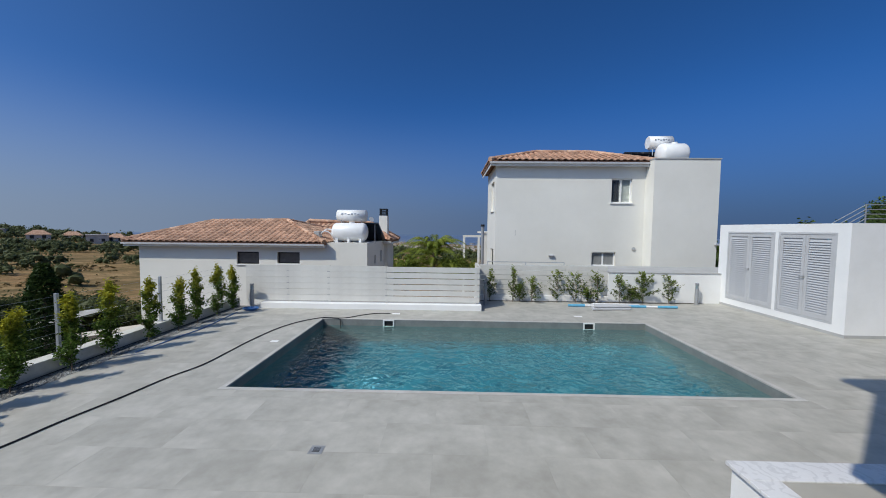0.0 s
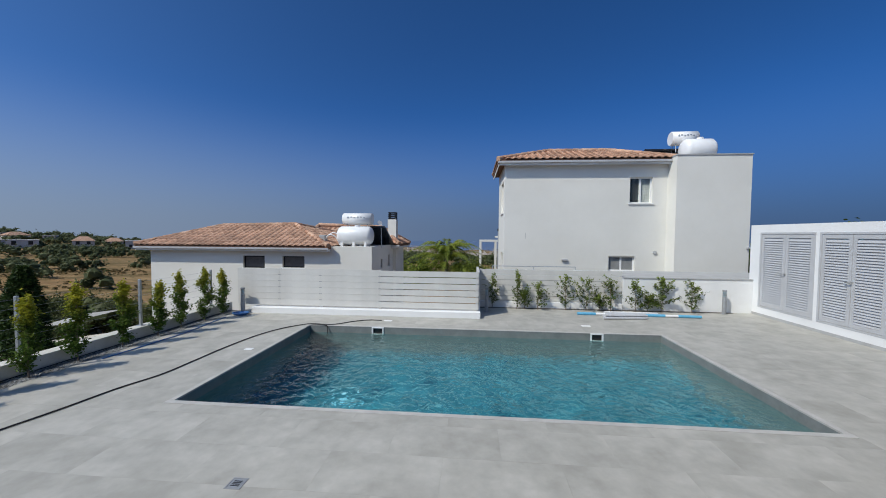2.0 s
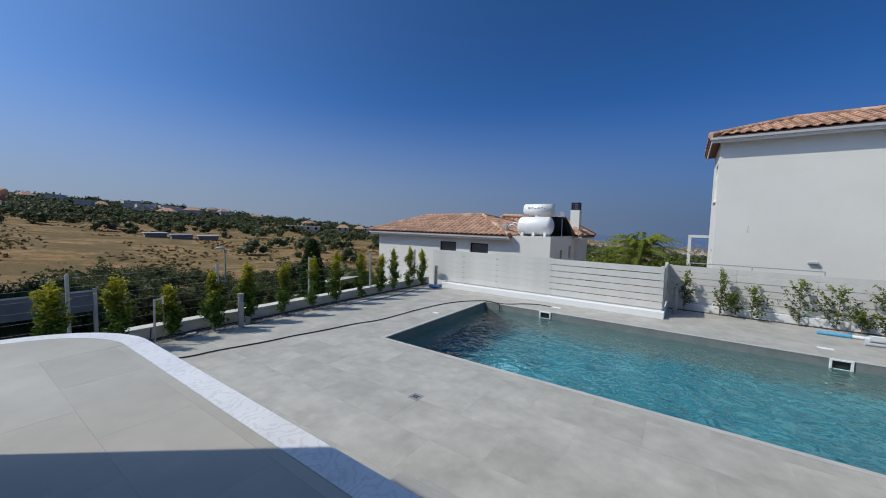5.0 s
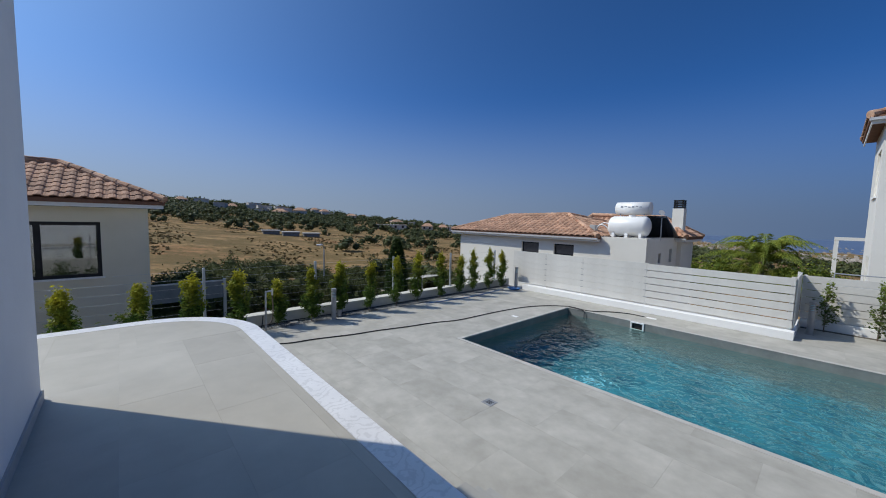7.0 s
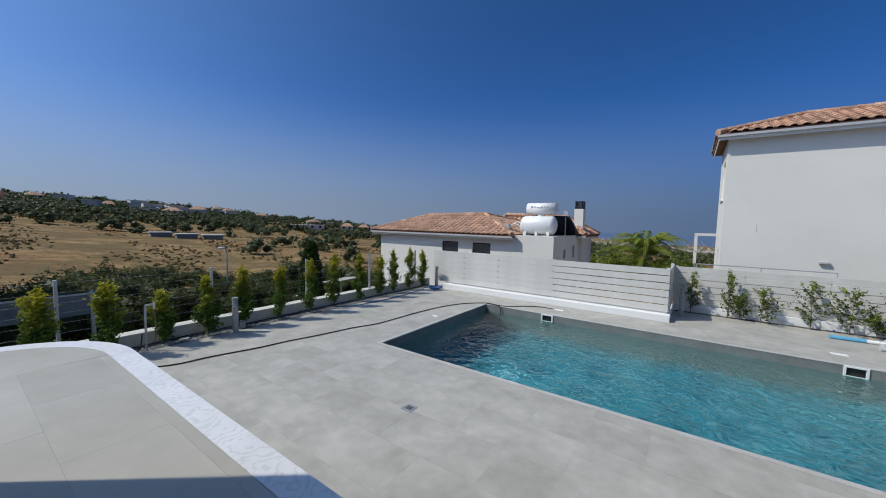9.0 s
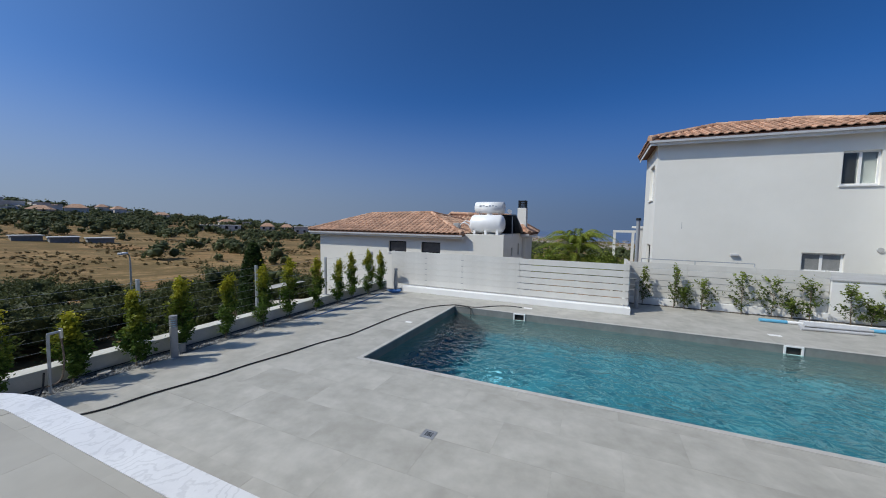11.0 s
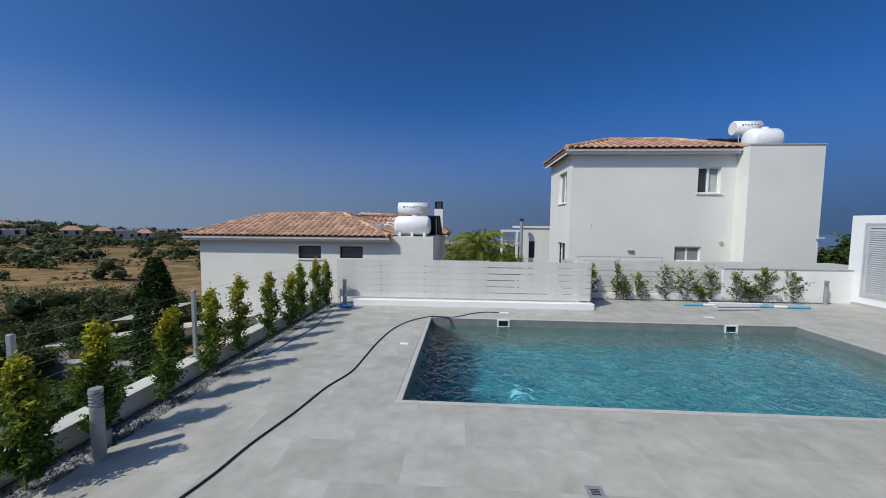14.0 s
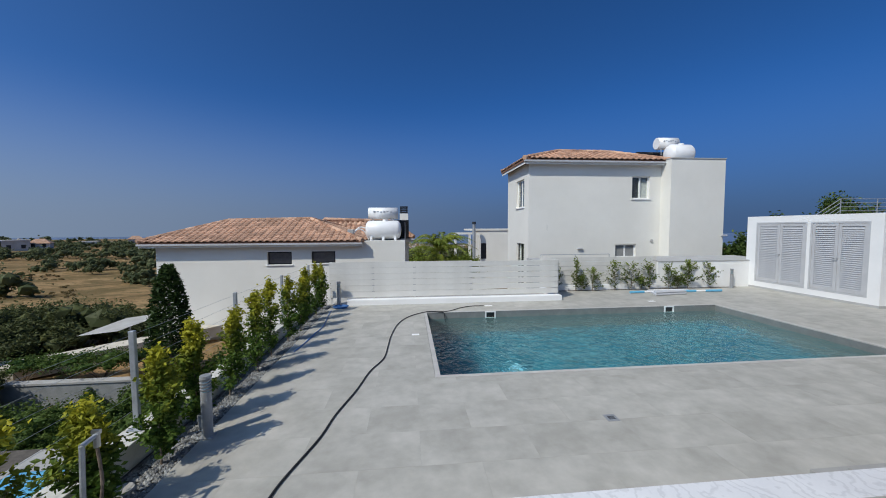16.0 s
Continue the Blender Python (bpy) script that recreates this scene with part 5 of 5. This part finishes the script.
for j, (x, y, h) in enumerate(((-16.5, 10.4, 2.3), (-17.5, 9.3, 2.5), (-18.3, 11.0, 2.5), (-16.3, 8.6, 1.9), (-17.8, 12.0, 2.2), (-15.4, 9.4, 1.3))):
    bush("scrub_bush", "dense dark green scrub beside the block wall", x, y, -3.35, h * 0.55, h * 0.55, h, 4200, 0.065, M_SCRUB, 860 + j, group="scrub beside the block wall", k=28, loose=0.11, core=0.25)
for j in range(22):
    x, y = -12.9 + 1.25 * (j % 4) + g7.uniform(-0.3, 0.3), 7.9 + 0.62 * (j // 4) + g7.uniform(-0.2, 0.2)
    bush("garden_bush", "dense dark green shrub in the lower garden", x, y, -3.3, 0.7, 0.62, g7.uniform(0.8, 1.15), 1300, 0.05, M_FLOWER, 980 + j, group="shrubs in the lower garden", k=20, loose=0.14)
tagged(part("paddling_pool", boxm(-10.6, -8.9, 5.3, 6.3, -2.118, -1.8, bevel=0.12), M_LBLUE), "light blue plastic paddling pool on the patio", "paddling pool")
for k, (x, y, h) in enumerate(((-13.6, 11.9, 0.9), (-12.6, 12.4, 0.8), (-14.8, 12.2, 0.8), (-15.9, 11.9, 0.7), (-11.8, 10.0, 0.9), (-12.8, 9.6, 1.0), (-13.8, 10.0, 1.1), (-14.8, 9.6, 1.1), (-15.8, 10.0, 1.1), (-12.6, 8.4, 0.9), (-13.8, 8.2, 1.0), (-15.0, 8.4, 1.1), (-12.5, 7.0, 0.9), (-14.0, 6.8, 1.0), (-13.0, 5.4, 0.9), (-14.6, 5.2, 1.2))):
    bush("garden_bush", "clipped green garden shrub beside the block wall", x, y, -2.25 if y > 11 else -3.35, 0.85, 0.8, h * (0.75 if y > 11 else 1.0), 1500, 0.05, M_FLOWER, 900 + k, group="shrubs by the block wall")
M_GATE = material("blue_grey_paint", (0.10, 0.13, 0.16), (0.13, 0.165, 0.20), 4, 0.35, 40, 0.08, 0.02)
gate = thing("garden_gate", "low blue-grey metal gate beyond the garden edge", "gate")
gb = bmesh.new()
box(gb, -12.04, -12.0, 0.9, 2.75, -0.42, 0.12)
part("gate_panel", gb, M_GATE, gate)
for y in (0.86, 1.84, 2.79):
    part("gate_post", boxm(-12.07, -11.97, y - 0.04, y + 0.04, -2.4, 0.2), M_POST, gate)
part("gate_rail", boxm(-12.05, -11.99, 0.9, 2.75, 0.122, 0.16), M_POST, gate)

lamp = thing("street_lamp", "tall grey street lamp with white head beyond the hedge", "street lamp", (-21.8, 10.5, -3.2))
lb = bmesh.new()
rod(lb, (0, 0, -0.3), (0, 0, 3.3), 0.06, 0.04, 10)
tube(lb, [(0, 0, 3.25), (0.03, -0.04, 3.5), (0.14, -0.16, 3.62), (0.30, -0.34, 3.66)], 0.03, 8)
part("pole", lb, M_POST, lamp)
hd = boxm(-0.28, 0.28, -0.1, 0.1, -0.05, 0.05, bevel=0.03)
bmesh.ops.transform(hd, matrix=pose(0.42, -0.48, 3.67, 0, 0, -49), verts=hd.verts)
part("lamp_head", hd, M_TANK, lamp)

# ---- palm behind the fence ----
palm = thing("palm", "yellow-green feathery palm behind the slatted fence", "palm", (-1.25, 28.0, -2.1))
part("trunk", rod(bmesh.new(), (0, 0, -1.8), (0, 0, 3.2), 0.12, 0.08, 10), M_BARK, palm)
g9 = np.random.default_rng(21)
for k in range(96):
    az = k * 2.399 + g9.uniform(-.2, .2)
    upper = k % 2 == 0
    el = g9.uniform(0.75, 1.45) if upper else g9.uniform(0.3, 1.1)
    h0 = g9.uniform(2.0, 3.0) if upper else g9.uniform(0.6, 1.9)
    ln = g9.uniform(2.5, 3.5) if upper else g9.uniform(1.9, 2.8)
    vs, fs = [], []
    prev = None
    for j in range(27):
        s = j / 26
        rr = ln * s * math.cos(el) * (1.2 + 0.55 * s)
        zz = h0 + ln * s * math.sin(el) - 0.72 * s ** 2.6 * ln
        p = np.array((math.cos(az) * rr, math.sin(az) * rr, zz))
        if prev is not None:
            d = (p - prev) / np.linalg.norm(p - prev)
            sd = np.cross(d, (0, 0, 1.0))
            sd /= np.linalg.norm(sd) + 1e-6
            if s > 0.15:
                for sg in (-1, 1):
                    for q in range(2):
                        b0 = prev + (p - prev) * q * 0.5
                        lf = 0.6 * math.sin(math.pi * min(1, 0.2 + 0.75 * s)) * g9.uniform(0.8, 1.15)
                        tipv = b0 + sg * sd * lf * 0.62 + d * lf * 0.6 + np.array((0, 0, -lf * g9.uniform(0.25, 0.65)))
                        mid = (b0 + tipv) / 2 + np.array((0, 0, .05))
                        w = d * 0.022
                        i0 = len(vs)
                        vs += [tuple(b0), tuple(mid - w), tuple(tipv), tuple(mid + w)]
                        fs.append((i0, i0 + 1, i0 + 2, i0 + 3))
            i0 = len(vs)
            vs += [tuple(prev - sd * 0.015), tuple(prev + sd * 0.015), tuple(p + sd * 0.01), tuple(p - sd * 0.01)]
            fs.append((i0, i0 + 1, i0 + 2, i0 + 3))
        prev = p
    from_arrays("frond", vs, fs, M_PALM, palm)

for x, y, h, w, j in ((-3.3, 27.2, 3.1, 1.2, 1), (-4.5, 28.5, 2.7, 1.1, 2), (0.2, 27.4, 2.9, 1.2, 3), (1.4, 29.5, 2.6, 1.0, 4)):
    bush("garden_bush", "yellow-green leafy bush beside the palm", x, y, -2.4, w, w, h, 2600, 0.09, M_PALM, 620 + j, group="bushes by the palm", k=22, loose=0.16)

# ---- white house with a pergola frame, farther down ----
pg = thing("pergola_house", "white flat-roofed house with an open pergola frame", "house")
PY = 40.0
pgw = bmesh.new()
holed_wall(pgw, "x", 3.6, 9.5, -6.0, 1.95, PY, PY + 0.3, [(4.55, 5.2, -1.3, 0.5)])
part("wall", pgw, M_HOUSE, pg)
part("roof_edge", boxm(3.5, 9.6, PY - 0.1, PY + 6, 1.952, 2.15), M_HOUSE, pg)
window(pg, "x", 4.55, 5.2, -1.3, 0.5, PY, 1, M_ALU_DARK, M_DARK, None, False, 0)
for x in (1.45, 3.1):
    part("pergola_post", boxm(x, x + 0.24, PY - 0.12, PY + 0.12, -6.0, 1.518), M_HOUSE, pg)
part("pergola_beam", boxm(1.45, 3.6, PY - 0.13, PY + 0.13, 1.52, 1.75), M_HOUSE, pg)
fl = bmesh.new()
rod(fl, (3.55, PY - 1.0, -2.0), (3.55, PY - 1.0, 2.7), 0.17, seg=12)
part("flue", fl, M_POST, pg)
part("flue_cap", rod(bmesh.new(), (3.55, PY - 1.0, 2.72), (3.55, PY - 1.0, 2.95), 0.24, 0.2, 12), M_ALU_DARK, pg)

# ---- trees and railing behind the pool house ----


def broad_tree(x, y, z, h, w, seed, label):
    bush("broadleaf_tree", label, x, y, z, w, w, h, 7000, 0.13, M_TREE, seed, "tree", k=34, loose=0.11, core=0.24)


broad_tree(17.8, 20.5, -1.8, 3.7, 1.5, 41, "green broadleaf tree behind the pool house")
broad_tree(22.4, 21.5, -1.5, 5.3, 1.4, 42, "green broadleaf tree behind the pool house")
broad_tree(27.0, 22.5, -1.0, 5.5, 2.3, 43, "green broadleaf tree behind the pool house")
broad_tree(16.2, 22.0, -2.4, 4.1, 1.3, 44, "green broadleaf tree behind the pool house")
rail = thing("stair_railing", "grey metal stair railing behind the pool house", "railing")
for k in range(5):
    z = 2.75 + 0.2 * k
    part("rail", rod(bmesh.new(), (17.8, 15.6, z + 0.1), (22.0, 15.6, z + 0.1), 0.018, seg=6), M_POST, rail)
    part("rail", rod(bmesh.new(), (15.0, 15.6, z - 1.55), (17.8, 15.6, z + 0.1), 0.018, seg=6), M_POST, rail)
for x, z in ((15.0, 1.2), (16.4, 2.0), (17.8, 2.85), (19.9, 2.85), (22.0, 2.85)):
    part("rail_post", rod(bmesh.new(), (x, 15.6, -2.3), (x, 15.6, z + 0.82), 0.025, seg=6), M_POST, rail)

hr = thing("handrail", "thin grey handrail on the flat roof behind the fence", "railing")
for a, b in (((1.5, 13.5, 1.2), (4.4, 13.5, 1.2)), ((1.5, 13.5, 0.98), (1.5, 13.5, 1.2)), ((2.95, 13.5, 0.98), (2.95, 13.5, 1.19)), ((4.4, 13.5, 0.98), (4.4, 13.5, 1.2))):
    part("rail" if a[0] != b[0] else "rail_post", rod(bmesh.new(), a, b, 0.014, seg=6), M_POST, hr)

# ---- far woods, village and town ----
g10 = np.random.default_rng(77)


def woods(name, label, spots, per, leaf, mat):
    """Far trees in one mesh: each a clump of leaf clusters on uneven limbs, with a dark skirt."""
    vs, fs, n0 = [], [], 0
    for x, y, z, h in spots:
        k = 7
        cl = g10.normal(size=(k, 3))
        cl /= np.linalg.norm(cl, axis=1)[:, None]
        cl[:, 2] = np.abs(cl[:, 2])
        c = (cl[g10.integers(0, k, per)] * g10.uniform(0.4, 1, (per, 1)) + g10.normal(size=(per, 3)) * 0.22) * np.array((h * 0.62, h * 0.62, h * 0.52)) + np.array((x, y, z + h * 0.2))
        v, f = leaf_cloud(g10, c, leaf * h, 1.4)
        v2, f2 = lumps(g10, cl * np.array((h * 0.42, h * 0.42, h * 0.36)) + np.array((x, y, z + h * 0.2)), np.array((h, h, h * 0.9)) * 0.23)
        vs += [v, np.array(v2)]
        fs += f.tolist() + [tuple(i + n0 + len(v) for i in q) for q in f2] if n0 == 0 else (f + n0).tolist() + [tuple(i + n0 + len(v) for i in q) for q in f2]
        n0 += len(v) + len(v2)
    ob = from_arrays(name, np.concatenate(vs).tolist(), fs, mat)
    tagged(ob, label, "trees", kind="stuff")


def polar(a, r):
    return -r * math.sin(radians(a)), r * math.cos(radians(a))


spots = []
for k in range(1350):
    a = g10.uniform(8, 98)
    r = 95 + 300 * g10.uniform(0, 1) ** 0.9
    if a < 55 and r < 125 and g10.uniform() < 0.6:
        continue
    x, y = polar(a, r)
    spots.append((x, y, land(r, a), g10.uniform(1.5, 3.3) * (1 + r / 600)))
for k in range(46):
    a, r = g10.uniform(25, 62), g10.uniform(52, 100)
    x, y = polar(a, r)
    spots.append((x, y, land(r, a), g10.uniform(1.4, 3.4)))
woods("far_woods", "olive and carob trees scattered over the hillside", spots, 170, 0.115, M_WOODS)
spots = []
for k in range(420):
    a, r = g10.uniform(-35, 100), g10.uniform(400, 1100)
    x, y = polar(a, r)
    spots.append((x, y, land(r, a), g10.uniform(5, 10)))
for k in range(700):
    a, r = g10.uniform(48, 100), g10.uniform(330, 860)
    x, y = polar(a, r)
    spots.append((x, y, land(r, a), g10.uniform(3, 8)))
for k in range(650):
    a, r = g10.uniform(62, 99), g10.uniform(170, 340)
    x, y = polar(a, r)
    spots.append((x, y, land(r, a), g10.uniform(2.2, 4.6)))
for k in range(420):
    a, r = g10.uniform(-62, 24), 150 + 600 * g10.uniform() ** 1.2
    x, y = polar(a, r)
    spots.append((x, y, land(r, a), g10.uniform(2.5, 5.5)))
for k in range(1100):
    a, r = g10.uniform(-28, 32), 260 + 2100 * g10.uniform() ** 1.3
    x, y = polar(a, r)
    spots.append((x, y, land(r, a), g10.uniform(5, 9)))
woods("distant_woods", "distant dark trees on the lower slopes", spots, 64, 0.17, M_WOODS)
spots = []
for k in range(6500):
    a, r = g10.uniform(44, 96), 26 + 80 * g10.uniform() ** 0.7
    x, y = polar(a, r)
    rows = noise.noise((x * 0.045, y * 0.11, 5.0)) + 0.5 * noise.noise((x * 0.2, y * 0.2, 1.0))
    if rows < g10.uniform(-0.12, 0.28):
        continue
    spots.append((x, y, land(r, a) - 0.05, g10.uniform(0.12, 0.42)))
woods("field_tufts", "low dry thorn tufts over the field", spots, 26, 0.3, M_TUFT)


def village_house(a, r, w, d, h, roof):
    x, y = polar(a, r)
    z = land(r, a)
    hs = thing("hill_house", "pale rendered house on the far hillside", "house", (x, y, z), a + g10.uniform(-25, 25), "houses on the hill")
    part("wall", boxm(-w / 2, w / 2, -d / 2, d / 2, -3, h), M_VILLAGE, hs)
    if roof:
        bm = bmesh.new()
        vs = [bm.verts.new(p) for p in ((-w / 2 - .4, -d / 2 - .4, h), (w / 2 + .4, -d / 2 - .4, h), (w / 2 + .4, d / 2 + .4, h), (-w / 2 - .4, d / 2 + .4, h), (-w * 0.2, 0, h + 1.8), (w * 0.2, 0, h + 1.8))]
        for q in ((0, 1, 5, 4), (1, 2, 5), (2, 3, 4, 5), (3, 0, 4)):
            bm.faces.new([vs[i] for i in q])
        part("roof", bm, M_ROOFREST, hs)
    else:
        part("roof", boxm(-w / 2 - .15, w / 2 + .15, -d / 2 - .15, d / 2 + .15, h, h + 0.3), M_VILLAGE, hs)
    n = max(2, int(w / 3))
    for k in range(n):
        u = -w / 2 + w * (k + 0.5) / n
        for zz in ([1.0, 4.0] if h > 5 else [1.0]):
            part("window", boxm(u - 0.55, u + 0.55, -d / 2 - 0.06, -d / 2 + 0.02, zz, zz + 1.3), M_DARK, hs)


for k in range(95):
    a = 52 + 46 * g10.uniform() ** 0.8
    r = g10.uniform(420, 800) if k % 4 else g10.uniform(270, 420)
    village_house(a, r, g10.uniform(5, 9), g10.uniform(5, 7), 5.0 if g10.uniform() < 0.5 else 2.6, g10.uniform() < 0.35)
for k in range(18):
    village_house(64 + 19 * g10.uniform(), g10.uniform(230, 330), g10.uniform(5, 8.5), 6, 4.2 if k % 2 else 2.6, k % 3 == 0)
for a, r, w, h, rf in ((45.5, 210, 7, 3.8, False), (43.8, 215, 6, 2.4, True), (47.5, 235, 6.5, 2.4, True), (57, 180, 8, 2.2, False), (54.5, 190, 7.5, 2.4, False), (50, 215, 6.5, 2.6, True), (40.0, 240, 6, 2.6, False), (36.0, 260, 6.5, 3.6, True)):
    village_house(a, r, w, 5.5, h, rf)
for k, (a, r) in enumerate(((70.5, 88), (67.6, 89), (73.2, 91))):
    x, y = polar(a, r)
    sh = thing("farm_shed", "long low farm shed with grey sheet roof", "shed", (x, y, land(r, a) - 0.7), a + 6, "farm sheds")
    part("wall", boxm(-1.7, 1.7, -1.8, 1.8, -1, 1.5), M_WALLGREY, sh)
    part("roof", boxm(-1.9, 1.9, -2.0, 2.0, 1.5, 1.65), M_SCREED, sh)
vs, fs = [], []
for k in range(1300):
    a, r = g10.normal(0, 15), g10.uniform(1000, 3300)
    x, y = polar(a, r)
    z = land(r, a)
    w, d, h = g10.uniform(5, 11), g10.uniform(5, 10), g10.uniform(3, 8)
    b = len(vs)
    vs += [(x + sx * w / 2, y + sy * d / 2, z + sz) for sz in (-3, h) for sx, sy in ((-1, -1), (1, -1), (1, 1), (-1, 1))]
    fs += [tuple(b + i for i in q) for q in ((0, 1, 5, 4), (1, 2, 6, 5), (2, 3, 7, 6), (3, 0, 4, 7), (4, 5, 6, 7))]
tagged(from_arrays("coastal_town", vs, fs, M_TOWN), "pale buildings of the distant coastal town", "town", kind="stuff")

# ---- floor tiles, last ----
TILE_CACHE = {}


def floor_tile(parent, x0, x1, y0, y1, z, mat, name="tile"):
    w, d = round(x1 - x0, 3), round(y1 - y0, 3)
    if w < 0.03 or d < 0.03:
        return
    key = (w, d, mat.name)
    if key not in TILE_CACHE:
        TILE_CACHE[key] = mesh_of(boxm(-w / 2 + 0.0004, w / 2 - 0.0004, -d / 2 + 0.0004, d / 2 - 0.0004, -0.011, 0.0), "tile", mat)
    ob = new(name, TILE_CACHE[key])
    ob.parent = parent
    ob.location = ((x0 + x1) / 2, (y0 + y1) / 2, z + random.uniform(-0.0006, 0.0006))


def lay(parent, X0, X1, Y0, Y1, z, mat, ox, oy, hole=None):
    j = 0
    y = oy
    while y < Y1:
        x = ox - (0.6 if j % 2 else 0.0)
        while x < X1:
            a, b, c, d = max(x, X0), min(x + 1.2, X1), max(y, Y0), min(y + 0.6, Y1)
            if b > a and d > c:
                if hole and a < hole[1] and b > hole[0] and c < hole[3] and d > hole[2]:
                    for r in ((a, b, c, hole[2]), (a, b, hole[3], d), (a, hole[0], max(c, hole[2]), min(d, hole[3])), (hole[1], b, max(c, hole[2]), min(d, hole[3]))):
                        if r[1] > r[0] and r[3] > r[2]:
                            floor_tile(parent, *r, z, mat)
                else:
                    floor_tile(parent, a, b, c, d, z, mat)
            x += 1.2
        y += 0.6
        j += 1


lay(floor, -6.08, 10.9, 1.80, 12.05, 0.0, M_DECK, -7.28, 0.66, (PX0 - RIM, PX1 + RIM, PY0 - RIM, PY1 + RIM))
lay(terrace, -4.1, 2.22, -3.36, 1.526, ZT, M_TERR, -6.1, -3.36)
lay(terrace, -5.236, -4.1, -3.36, 0.40, ZT, M_TERR, -6.1, -3.36)
corner = [(-4.1, 0.4003)] + [(-4.11 + 1.126 * math.cos(radians(a)), 0.4003 + 1.126 * math.sin(radians(a))) for a in range(90, 181, 6)]
part("tile", prism(bmesh.new(), corner, ZT - 0.012, ZT), M_TERR, terrace)
